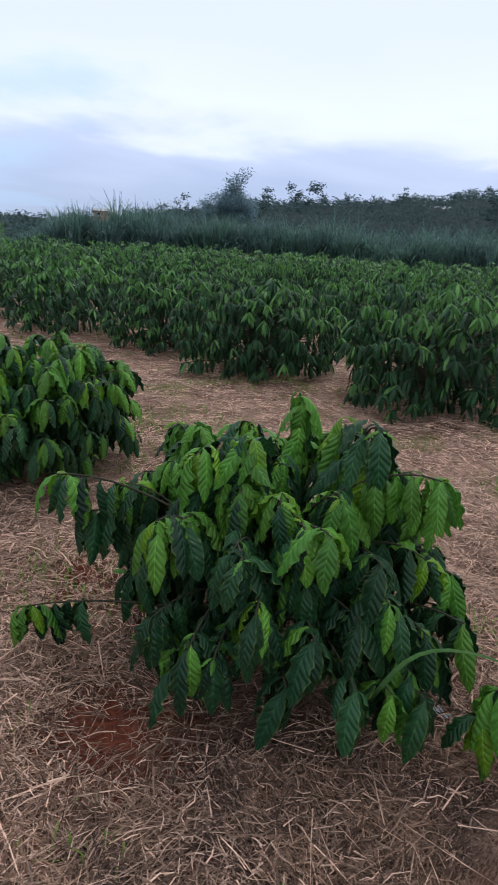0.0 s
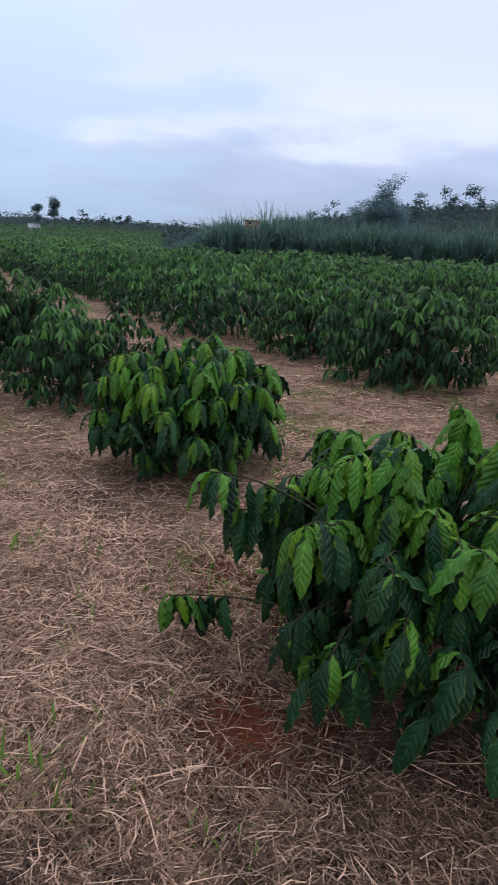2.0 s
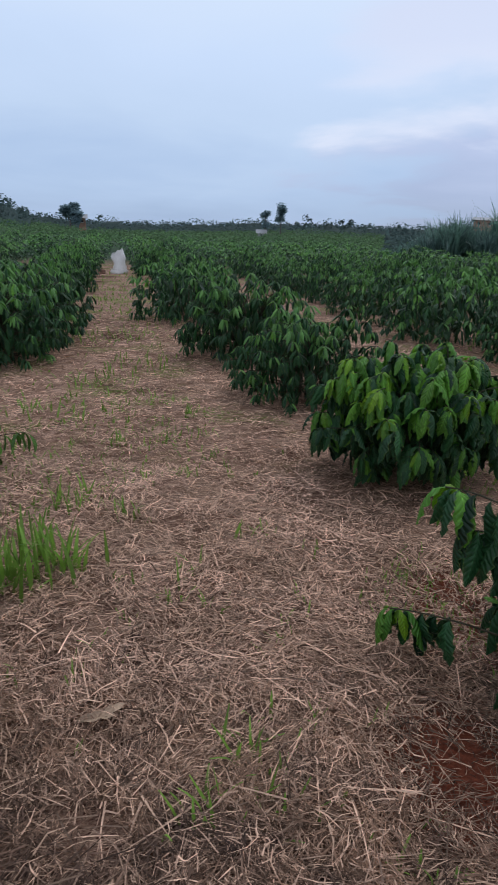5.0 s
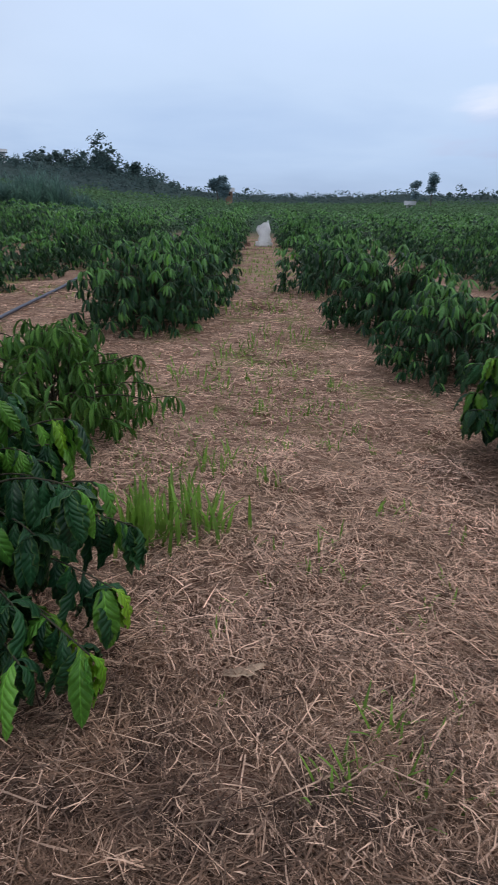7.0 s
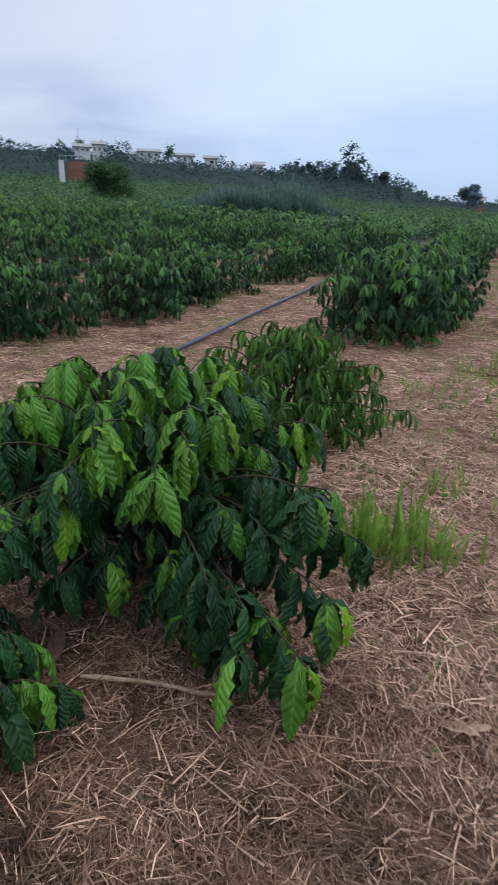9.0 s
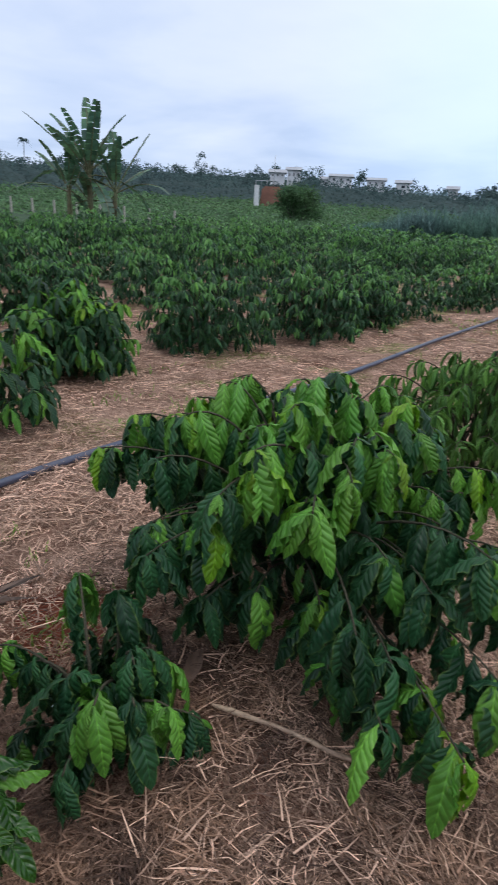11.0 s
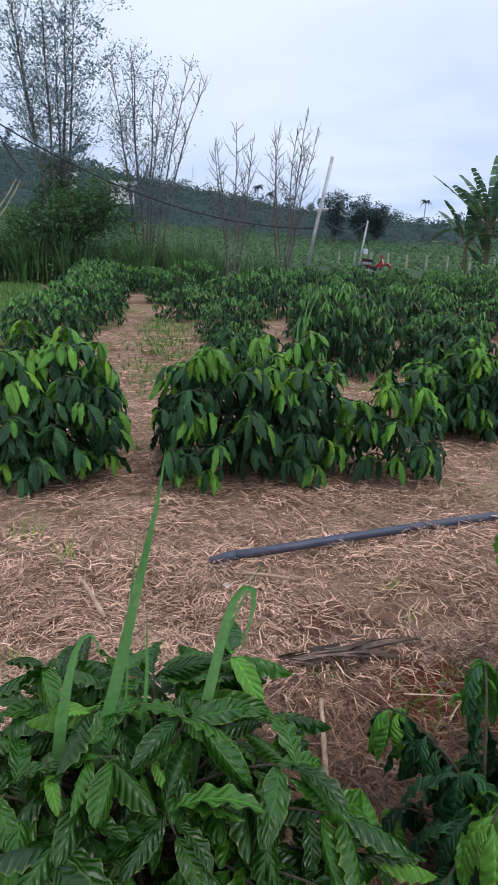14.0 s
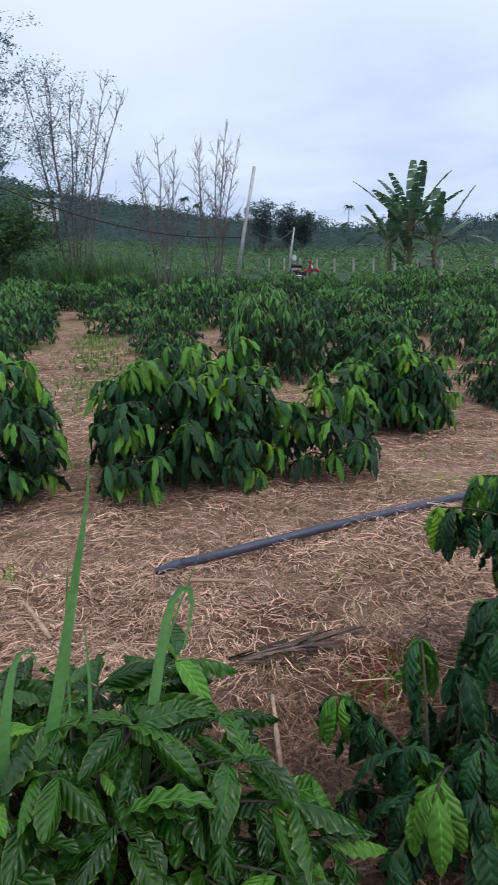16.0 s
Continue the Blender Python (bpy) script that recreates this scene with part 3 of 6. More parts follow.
def leaf_set(nl, nw, seed, wilted=False, open_=False, slim=1.0, bend=(1.25, 1.8), early=(3.5, 6.0)):
    r = np.random.default_rng(seed)
    out = []
    for i in range(6):
        if wilted:
            out.append(leaf_shape(nl, nw, r.uniform(1.4, 2.2), fold=r.uniform(0.6, 1.1), wave=0.06, phase=r.uniform(0, 6), curl=r.uniform(-0.2, 0.2), twist=r.uniform(-1.4, 1.4), wide=0.10, early=r.uniform(2.0, 5.0)))
        else:
            out.append(leaf_shape(nl, nw, r.uniform(0.5, 1.35) if open_ else r.uniform(*bend), early=0.0 if open_ else r.uniform(*early), fold=r.uniform(-0.9, -0.15) if r.random() < 0.7 else r.uniform(0.1, 0.7), wave=r.uniform(0.035, 0.055) if open_ else r.uniform(0.04, 0.06), waves=r.uniform(4.5, 6.0) if open_ else r.uniform(3.4, 4.4), phase=r.uniform(0, 6), curl=r.uniform(0.0, 0.35), twist=r.uniform(-0.3, 0.3), wide=slim * r.uniform(0.16, 0.195)))
    return out


LEAF_HI = leaf_set(13, 4, 1, slim=0.9, bend=(1.55, 2.1), early=(2.2, 4.0))
LEAF_ROW = leaf_set(7, 2, 9, slim=0.82, bend=(1.55, 2.1), early=(2.2, 4.0))
LEAF_SMALL, LEAF_LO = leaf_set(4, 2, 8, slim=0.78, bend=(1.5, 2.0), early=(2.2, 4.0)), leaf_set(3, 1, 3, slim=0.80, bend=(1.5, 2.0), early=(2.0, 3.5))
LEAF_WILT, LEAF_OPEN = leaf_set(6, 2, 4, True), leaf_set(20, 4, 5, open_=True)


def axes(d, up=(0, 0, 1)):
    """Columns x, y, z of a leaf that leaves its twig along d with its face up."""
    y = d / (np.linalg.norm(d) + 1e-9)
    x = np.cross(y, up)
    if np.linalg.norm(x) < 1e-3:
        x = np.array([1.0, 0, 0])
    x = x / np.linalg.norm(x)
    return np.stack([x, y, np.cross(x, y)], 1)


def grow_bush(seed, height, radius, stems=3, laterals=90, leaf=0.17, node=0.05, low=0.12, hang=0.0, upright=0.0, tips=(), cluster=8, bare=0.35, lush=1.0, lit=0.50, crest=0.66, inner=0, reach=0.26, stray=0.10, dim_old=1.0):
    """Stems and arching side branches hung with pairs of leaves, each ending in an umbrella of leaves.
    Gives the stems and a list of (points, radii, leaves); a leaf is (place, axes, length, tone)."""
    r = np.random.default_rng(seed)
    branches, trunk = [], []
    az0, golden = r.uniform(0, 6.28), 2.39996
    for k in range(stems):
        az = az0 + k * 2 * np.pi / stems + r.uniform(-0.4, 0.4)
        top, out = height * r.uniform(0.70, 0.86), radius * (0.15 + 0.25 * r.random()) * (stems > 1)
        t = np.linspace(0, 1, 7)
        wob = np.cumsum(r.normal(0, 0.012, (7, 2)), 0)
        pts = np.stack([np.cos(az) * (0.02 + out * t ** 1.3) + wob[:, 0], np.sin(az) * (0.02 + out * t ** 1.3) + wob[:, 1], -0.04 + (top + 0.04) * t], 1)
        trunk.append((pts, np.linspace(0.016, 0.007, 7)))
    # branch ends lie evenly over a flat-topped dome with an uneven outline
    zs, rs = np.array([low, 0.35, 0.68, 0.86, 0.96, 1.0]), np.array([0.92, 1.0, 0.95 - 0.25 * (0.76 - crest), crest, crest * 0.55, 0.0])
    f = np.linspace(0, 1, 200)
    k = f * 5
    pz, pr = np.interp(k, range(6), zs) * height, np.interp(k, range(6), rs) * radius
    w = np.concatenate([[0], np.cumsum(np.hypot(np.diff(pz), np.diff(pr)) * (pr[1:] + pr[:-1]) / 2 * (1.45 - 0.5 * pz[1:] / height))])
    ends = [np.array(p[:3], float) for p in tips]
    bright = [len(p) > 3 for p in tips]
    lobes = r.uniform(0, 6.28, 3)
    for i in range(laterals):
        g = np.interp((i + r.random()) / laterals * w[-1], w, f)
        az = az0 + i * golden + r.uniform(-0.3, 0.3)
        rough_ = (1 + 0.08 * np.sin(2 * az + lobes[0]) + 0.10 * np.sin(4 * az + lobes[1])) * r.uniform(0.78, 1.08)
        rr = np.interp(g, f, pr) * rough_
        ends.append(np.array([rr * np.cos(az), rr * np.sin(az), np.interp(g, f, pz) * r.uniform(0.86, 1.06) * (1 + 0.06 * np.sin(3 * az + lobes[2]))]))
    for i, end in enumerate(ends):
        st = min((s[0] for s in trunk), key=lambda s: np.hypot(*(s[3][:2] - end[:2])) + r.uniform(0, 0.15))
        hz = min(end[2] * r.uniform(0.35, 0.75), st[-1][2] * 0.95)
        p0 = np.array([np.interp(hz, st[:, 2], st[:, c]) for c in range(3)])
        ctl = p0 * 0.40 + end * 0.60
        ctl[2] = max(end[2], p0[2]) + (0.02 + 0.07 * r.random()) * (0.4 if upright else 1.0)
        t = np.linspace(0, 1, 9)[:, None]
        pts = p0 * (1 - t) ** 2 + 2 * ctl * t * (1 - t) + end * t * t
        d = np.gradient(pts, axis=0)
        seg = np.linalg.norm(np.diff(pts, axis=0), axis=1)
        cum = np.concatenate([[0], np.cumsum(seg)])
        ln = cum[-1]
        d /= np.linalg.norm(d, axis=1)[:, None] + 1e-9
        # height steers the tone: light painted on the crest, shade on the flanks
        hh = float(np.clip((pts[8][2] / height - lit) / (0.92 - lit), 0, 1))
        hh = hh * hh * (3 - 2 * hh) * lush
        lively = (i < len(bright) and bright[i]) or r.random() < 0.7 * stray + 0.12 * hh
        lit_fresh = r.random() < stray + 0.68 * hh  # one tone for the whole spray: new growth plus painted top light
        leaves = []

        def hung(p, dr, size, tone, sway=0.2):
            sway = 0.5 if upright else sway
            size = min(size, max(p[2] * 1.15, 0.09))
            leaves.append((p, axes(dr, (r.normal(0, sway), r.normal(0, sway), 1.0)), size, tone))

        s = max(ln * bare, ln - reach) + r.uniform(0, node)
        while s < ln - 0.05:
            p = np.array([np.interp(s, cum, pts[:, c]) for c in range(3)])
            tg = np.array([np.interp(s, cum, d[:, c]) for c in range(3)])
            side = np.cross(tg, (0, 0, 1))
            side /= np.linalg.norm(side) + 1e-6
            for sg in (-1, 1):
                if r.random() < 0.06:
                    continue
                dr = sg * side * r.uniform(0.6, 1.0) + tg * r.uniform(0.15, 0.7) + np.array([0, 0, r.uniform(-0.35, 0.35) - hang + 0.6 * upright])
                tone = 1 if r.random() < (0.80 if lit_fresh else 0.05) * (0.3 + 0.7 * s / ln) else 0
                hung(p, dr + r.normal(0, 0.12, 3), leaf * r.uniform(0.75, 1.15), tone, 0.22)
            s += node * r.uniform(0.85, 1.2)
        out = np.array([end[0], end[1], 0.0])
        out /= np.linalg.norm(out) + 1e-6
        for k in range(cluster):             # the umbrella round the tip
            a2 = k * 2 * np.pi / cluster + r.uniform(-0.35, 0.35)
            dr = np.array([np.cos(a2), np.sin(a2), 0.0]) + 0.45 * out + np.array([0, 0, r.uniform(0.0, 0.7) - hang + 0.5 * upright])
            q = r.random()
            gy, gf = (0.34, 0.74) if lively else (0.06, 0.80) if lit_fresh else (0.0, 0.10)
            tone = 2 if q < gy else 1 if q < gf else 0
            hung(end - d[-1] * 0.02 * (k % 4), dr, leaf * r.uniform(0.7, 1.15) * (0.88 if tone == 2 else 1), tone)
        if r.random() < 0.30 + 0.4 * hh:     # small new leaves at the very tip
            for sg in (-1, 1):
                a2 = r.uniform(0, 6.28)
                dr = np.array([0.5 * np.cos(a2), 0.5 * np.sin(a2), r.uniform(0.2, 1.0)])
                hung(end, dr, leaf * r.uniform(0.2, 0.38), 2 if lively or lit_fresh else 1)
        branches.append((pts, np.linspace(0.0060, 0.0028, len(pts)), leaves))
    for st, _ in trunk:                      # leading shoots
        leaves = []
        for k in range(8):
            a2 = k * golden + r.uniform(0, 1)
            dr = np.array([np.cos(a2), np.sin(a2), 0.35 - 0.09 * k])
            leaves.append((st[-1] - np.array([0, 0, 0.018 * k]), axes(dr), leaf * r.uniform(0.7, 1.0) * (0.6 if k < 2 else 1), 2 if k < 2 else 1))
        branches.append((np.stack([st[-1] - (0, 0, 0.05), st[-1], st[-1] + (0, 0, 0.03)]), np.array([0.006, 0.005, 0.002]), leaves))
    if inner:                                # leaves deep inside the bush, all in the dark tone of a shaded core
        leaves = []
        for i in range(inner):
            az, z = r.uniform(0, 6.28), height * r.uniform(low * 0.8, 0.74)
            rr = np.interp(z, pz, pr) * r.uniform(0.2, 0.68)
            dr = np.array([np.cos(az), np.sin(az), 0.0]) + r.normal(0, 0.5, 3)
            leaves.append((np.array([rr * np.cos(az), rr * np.sin(az), z]), axes(dr), min(leaf * dim_old * r.uniform(0.8, 1.15), z), 0))
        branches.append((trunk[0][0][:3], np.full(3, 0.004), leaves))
    return trunk, branches


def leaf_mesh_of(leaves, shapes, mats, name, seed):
    """Many leaves joined into one mesh; the tone picks the material, paler for young and top-lit ones."""
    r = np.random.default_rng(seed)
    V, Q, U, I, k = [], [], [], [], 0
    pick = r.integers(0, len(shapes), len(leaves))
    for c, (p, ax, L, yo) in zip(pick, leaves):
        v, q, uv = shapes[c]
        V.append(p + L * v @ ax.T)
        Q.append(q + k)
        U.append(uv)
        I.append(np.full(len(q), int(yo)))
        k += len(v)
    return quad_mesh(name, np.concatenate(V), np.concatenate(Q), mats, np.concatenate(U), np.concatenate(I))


LEAF_LABEL = "green coffee bush with drooping glossy leaves on straw-covered ground"
SHARED = {}


def shared_leaves(shapes, key, mat):
    if (key, mat.name) not in SHARED:
        SHARED[key, mat.name] = [quad_mesh("leaf", v, q, mat, uv) for v, q, uv in shapes]
    return SHARED[key, mat.name]


def hero_bush(x, y, label, shapes=LEAF_HI, mats=("leaf", "lit_fresh", "young"), parts=300, turn=0.0, **kw):
    """A near bush: every branch a part, its leaves pieces of their own."""
    trunk, branches = grow_bush(**kw)
    ob = thing("coffee_bush", (x, y, lz(x, y)), label, "coffee bush", "coffee bushes", turn=turn)
    for pts, rad in trunk:
        part("stem", (*tube(pts, rad), M["bark"]), ob, "thin brown woody stem")
    key = id(shapes)
    sets = [shared_leaves(shapes, key, M[m]) for m in mats]
    r = np.random.default_rng(kw["seed"] + 50)
    # outermost branches carry single leaves, the inner rest is joined
    order = sorted(range(len(branches)), key=lambda i: -np.linalg.norm(branches[i][0][-1][:2]))
    left, joined = parts, []
    for i in order:
        pts, rad, leaves = branches[i]
        br = part("branch", (*tube(pts, rad, 4), M["bark"]), ob)
        if len(leaves) <= left:
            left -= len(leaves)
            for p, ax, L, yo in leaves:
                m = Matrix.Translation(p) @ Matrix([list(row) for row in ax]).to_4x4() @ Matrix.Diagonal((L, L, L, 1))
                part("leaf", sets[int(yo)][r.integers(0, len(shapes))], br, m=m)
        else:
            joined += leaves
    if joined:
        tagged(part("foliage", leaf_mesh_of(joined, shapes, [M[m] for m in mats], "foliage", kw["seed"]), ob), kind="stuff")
    return ob


def plain_bush(shapes, name_label=LEAF_LABEL, twigs=True, **kw):
    trunk, branches = grow_bush(**kw)
    ob = thing("coffee_bush", (0, 0, 0), name_label, "coffee bush", "coffee bushes")
    part("stem", (*merge([tube(p, q, 5, False) for p, q in trunk]), M["bark"]), ob, "thin brown woody stems")
    if twigs:
        part("branch", (*merge([tube(p[::2], q[::2], 3, False) for p, q, _ in branches if len(p) > 4]), M["bark"]), ob)
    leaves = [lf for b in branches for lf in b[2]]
    tagged(part("foliage", leaf_mesh_of(leaves, shapes, [M["leaf"], M["row"], M["lit_fresh"]], "foliage", kw["seed"]), ob), kind="stuff")
    return ob


HERO = "young coffee bush with large drooping glossy leaves and pale tips"
def around(x, y, places):
    return [(p[0] - x, p[1] - y, *p[2:]) for p in places]


hero_bush(1.42, 1.42, HERO, seed=11, lit=0.5, stray=0.05, low=0.30, height=0.96, radius=0.66, stems=4, inner=140, crest=0.84, laterals=74, leaf=0.195, node=0.05, cluster=8, bare=0.35, hang=0.12,
          tips=around(1.42, 1.42, [(1.10, 1.03, 0.77, 1), (0.92, 1.03, 0.56, 1), (1.17, 0.72, 0.36, 1), (0.98, 1.78, 0.69, 1), (1.06, 1.47, 0.87, 1), (0.81, 1.92, 0.72, 1), (1.19, 1.31, 0.92, 1), (1.43, 1.06, 0.88, 1), (1.45, 0.82, 0.64, 1), (0.64, 1.90, 0.26, 1), (0.81, 1.18, 0.42), (0.94, 1.11, 0.69), (1.24, 1.02, 0.83),
                                   (1.59, 0.96, 0.78), (1.63, 0.81, 0.53), (1.03, 0.9, 0.5), (1.06, 0.77, 0.40), (1.25, 0.66, 0.34), (1.33, 0.72, 0.48), (1.45, 0.72, 0.36), (1.48, 1.23, 0.94), (0.88, 1.86, 0.58), (1.26, 0.86, 0.67), (1.15, 0.84, 0.54)]))
hero_bush(1.58, 3.64, HERO, seed=12, low=0.2, height=0.86, radius=0.60, stems=4, inner=180, crest=0.8, laterals=82, leaf=0.19, node=0.05, cluster=8, bare=0.35,
          tips=around(1.58, 3.64, [(1.57, 3.41, 0.85, 1), (1.64, 3.13, 0.66, 1), (1.18, 3.19, 0.51, 1), (1.34, 3.08, 0.36, 1), (1.36, 3.42, 0.83), (1.83, 3.41, 0.81), (1.14, 3.42, 0.7), (0.97, 3.80, 0.39, 1), (1.07, 3.63, 0.69), (1.87, 3.16, 0.61), (1.5, 3.08, 0.59)]))
hero_bush(-1.70, 2.16, HERO, seed=13, lit=0.54, stray=0.05, low=0.32, height=0.93, radius=0.62, stems=4, inner=160, crest=0.84, laterals=62, leaf=0.215, node=0.055, cluster=8, bare=0.35, hang=0.25,
          tips=around(-1.70, 2.16, [(-1.3, 1.8, 0.75, 1), (-1.6, 1.53, 0.62, 1), (-1.31, 1.70, 0.39, 1), (-0.95, 2.20, 0.50), (-1.08, 2.37, 0.68, 1), (-2.23, 1.81, 0.74, 1), (-2.26, 1.65, 0.64, 1), (-1.35, 2.32, 0.86, 1), (-1.58, 1.88, 0.89, 1), (-1.94, 1.77, 0.81, 1), (-1.35, 1.68, 0.68), (-1.16, 1.78, 0.57), (-1.55, 1.65, 0.76),
                                    (-1.26, 1.97, 0.8), (-1.93, 1.63, 0.7), (-0.80, 1.52, 0.30, 1), (-0.78, 1.72, 0.38, 1), (-0.76, 2.0, 0.43), (-0.90, 1.85, 0.64), (-1.0, 1.52, 0.26), (-1.04, 1.62, 0.38), (-1.02, 1.78, 0.52), (-1.05, 1.92, 0.36), (-1.18, 1.68, 0.36), (-0.96, 1.68, 0.30), (-1.12, 1.56, 0.46), (-1.22, 1.62, 0.26), (-1.86, 1.50, 0.52), (-1.75, 1.42, 0.50)]))
hero_bush(-1.66, 1.20, "low coffee bush with drooping dark leaves beside a taller one", seed=23, low=0.25, height=0.38, radius=0.25, stems=2, inner=60, laterals=10, leaf=0.18, node=0.05, cluster=7, bare=0.35, hang=0.3, lush=0.0, parts=200, mats=("leaf", "lit_fresh", "lit_fresh"),
          tips=around(-1.66, 1.20, [(-1.86, 1.26, 0.46, 1), (-1.91, 1.02, 0.32, 1), (-1.54, 1.06, 0.32, 1), (-1.53, 1.18, 0.37), (-1.73, 1.30, 0.42), (-1.60, 1.04, 0.24, 1), (-1.45, 1.22, 0.26)]))
hero_bush(-1.86, 0.30, "coffee bush with broad upright leaves and tall grass growing through it", shapes=LEAF_OPEN, mats=("glossy", "glossy", "lit_fresh"), seed=14, height=0.59, radius=0.43, stems=5, laterals=40, leaf=0.172, upright=0.16, cluster=7, lush=0.9, inner=60, reach=0.3,
          tips=around(-1.86, 0.30, [(-1.62, 0.74, 0.34), (-1.52, 0.68, 0.28, 1), (-1.56, 0.80, 0.26, 1), (-1.50, 0.76, 0.24)]))
hero_bush(-1.66, 3.95, "wilting coffee bush with curled hanging yellowish leaves", shapes=LEAF_WILT, mats=("wilt", "wilt", "lit_fresh"), seed=15, height=0.82, radius=0.56, stems=5, inner=60, laterals=78, leaf=0.15, node=0.055, hang=0.1, reach=0.36,
          tips=around(-1.66, 3.95, [(-0.92, 4.25, 0.22), (-1.0, 3.7, 0.35)]))
hero_bush(2.02, -0.10, HERO, seed=16, height=0.66, radius=0.45, stems=2, laterals=22, leaf=0.21, node=0.085, parts=160, tips=around(2.02, -0.10, [(1.50, 0.42, 0.22), (1.55, 0.38, 0.18), (1.60, 0.46, 0.28), (1.40, 0.53, 0.36, 1), (1.36, 0.55, 0.28, 1)]))
ROW = dict(shapes=LEAF_ROW, stems=4, low=0.14, lit=0.42, leaf=0.195, node=0.055, cluster=8, crest=0.76, parts=250)
hero_bush(-5.15, 0.10, HERO, seed=17, height=0.97, radius=0.66, inner=240, laterals=96, **ROW)
hero_bush(-4.90, 1.62, HERO, seed=18, height=1.02, radius=0.74, inner=280, laterals=106, **ROW)
hero_bush(-4.42, 2.52, "thin coffee bush with few hanging leaves and bare twigs", seed=22, height=0.86, radius=0.34, inner=6, laterals=20, **ROW)
hero_bush(-5.45, 3.80, HERO, seed=19, height=0.86, radius=0.60, inner=200, laterals=84, **ROW)

mid = [plain_bush(LEAF_SMALL, seed=30 + i, height=1.06, radius=0.86, stems=3, laterals=150, leaf=0.158, node=0.08, cluster=9, bare=0.4, low=0.12, lit=0.50, crest=0.80, stray=0.05, dim_old=1.35, inner=300) for i in range(5)]
far = [plain_bush(LEAF_LO, twigs=False, seed=40 + i, height=1.06, radius=0.90, stems=3, laterals=140, leaf=0.17, node=0.2, cluster=8, bare=0.5, low=0.10, lit=0.50, crest=0.80, stray=0.04, dim_old=1.6, inner=170) for i in range(5)]
LEAF_FAR = leaf_set(2, 1, 6, bend=(0.9, 1.5), early=(1.5, 3.5))
DISTANT, DISTANT_AT = [], []
for i in range(4):
    _, grown = grow_bush(seed=50 + i, height=1.15, radius=0.95, stems=2, laterals=50, leaf=0.25, node=0.5, cluster=6, bare=0.6, low=0.10, lit=0.46, crest=0.78, stray=0.05, dim_old=1.3, inner=40)
    DISTANT.append([lf for br in grown for lf in br[2]])
USED = set()


def plant(x, y, size=1.0, tall=1.0):
    """One bush of the rows, built more simply the further off it stands."""
    d = math.hypot(x - CX, y - CY)
    if d > 25:
        DISTANT_AT.append((x, y, size, tall))
        return None
    kinds = mid if d < 10 else far
    src = random.choice(kinds)
    m = pose(x, y, lz(x, y) - 0.01, random.uniform(-3, 3), random.uniform(-3, 3), random.uniform(0, 360)) @ Matrix.Diagonal((size, size, tall, 1))
    if src.name not in USED:
        USED.add(src.name)
        src.matrix_basis = m
        return src
    ob = copy_thing(src, m)
    ob.matrix_basis = m
    return ob


def in_bank(x, y):
    """True inside the planted plot."""
    yaw = math.degrees(math.atan2(-(x - CX), y - CY))
    d = math.hypot(x - CX, y - CY)
    if not -78 < yaw < 103:
        return False
    if yaw < -24:
        return d < 40 - 0.05 * (yaw + 24)
    if yaw < 14:
        return d < 58
    if yaw < 50:
        return d < 42 - (yaw - 14) * 0.3
    return x > -21.5


random.seed(5)
near_rows = {1: [(1.50, 5.75, 0.80), (1.26, 7.75, 0.93), (0.90, 11.05, 1.0)],
             -1: [(-1.72, 7.75, 0.98), (-1.60, 9.1, 1.0), (-1.7, 10.8, 1.0)],
             2: [(5.58, 3.0, 1.12), (5.18, 5.11, 1.05), (5.32, 7.05, 0.95), (4.75, 8.8, 1.0), (5.0, 10.6, 1.05)],
             -3: [(-10.85, 0.1, 0.88), (-13.5, 0.75, 0.95), (-15.9, 1.05, 0.95), (-18.3, 1.3, 1.0), (-20.6, 1.6, 1.0), (-8.9, 2.6, 0.6)],
             -2: [(-5.50, 5.75, 0.86), (-5.05, 7.35, 0.86), (-5.1, 8.8, 0.8), (-5.2, 10.2, 0.8)]}
for rows_ in near_rows.values():
    for x, y, s in rows_:
        plant(x, y, s, s)
for k in range(-7, 15):
    x0 = 1.45 + 3.2 * k if k >= 0 else -1.65 - 3.2 * (-1 - k) - (0.6 if k == -3 else 0.0)
    start = {0: 12.0, -1: 12.4, 1: 12.0, -2: 12.1, -3: 3.9, -4: 2.8, -5: 2.9, -6: 2.9, -7: 2.6}.get(k, -2.0 if k > 0 else 0.3)
    y = start + random.uniform(0, 0.6)
    while y < 60:
        x = x0 + random.uniform(-0.18, 0.18)
        if k in (0, -1) and y > 20:
            x += -0.25 if k == 0 else 0.05
        if in_bank(x, y):
            plant(x, y, random.uniform(0.74, 1.00), random.uniform(0.76, 1.12))
        y += random.uniform(1.5, 2.1) * (1.0 if y < 30 else 1.2)

for spare in mid + far:                   # kinds that the rows never called for
    if spare.name not in USED:
        for o in (*spare.children_recursive, spare):
            bpy.data.objects.remove(o)


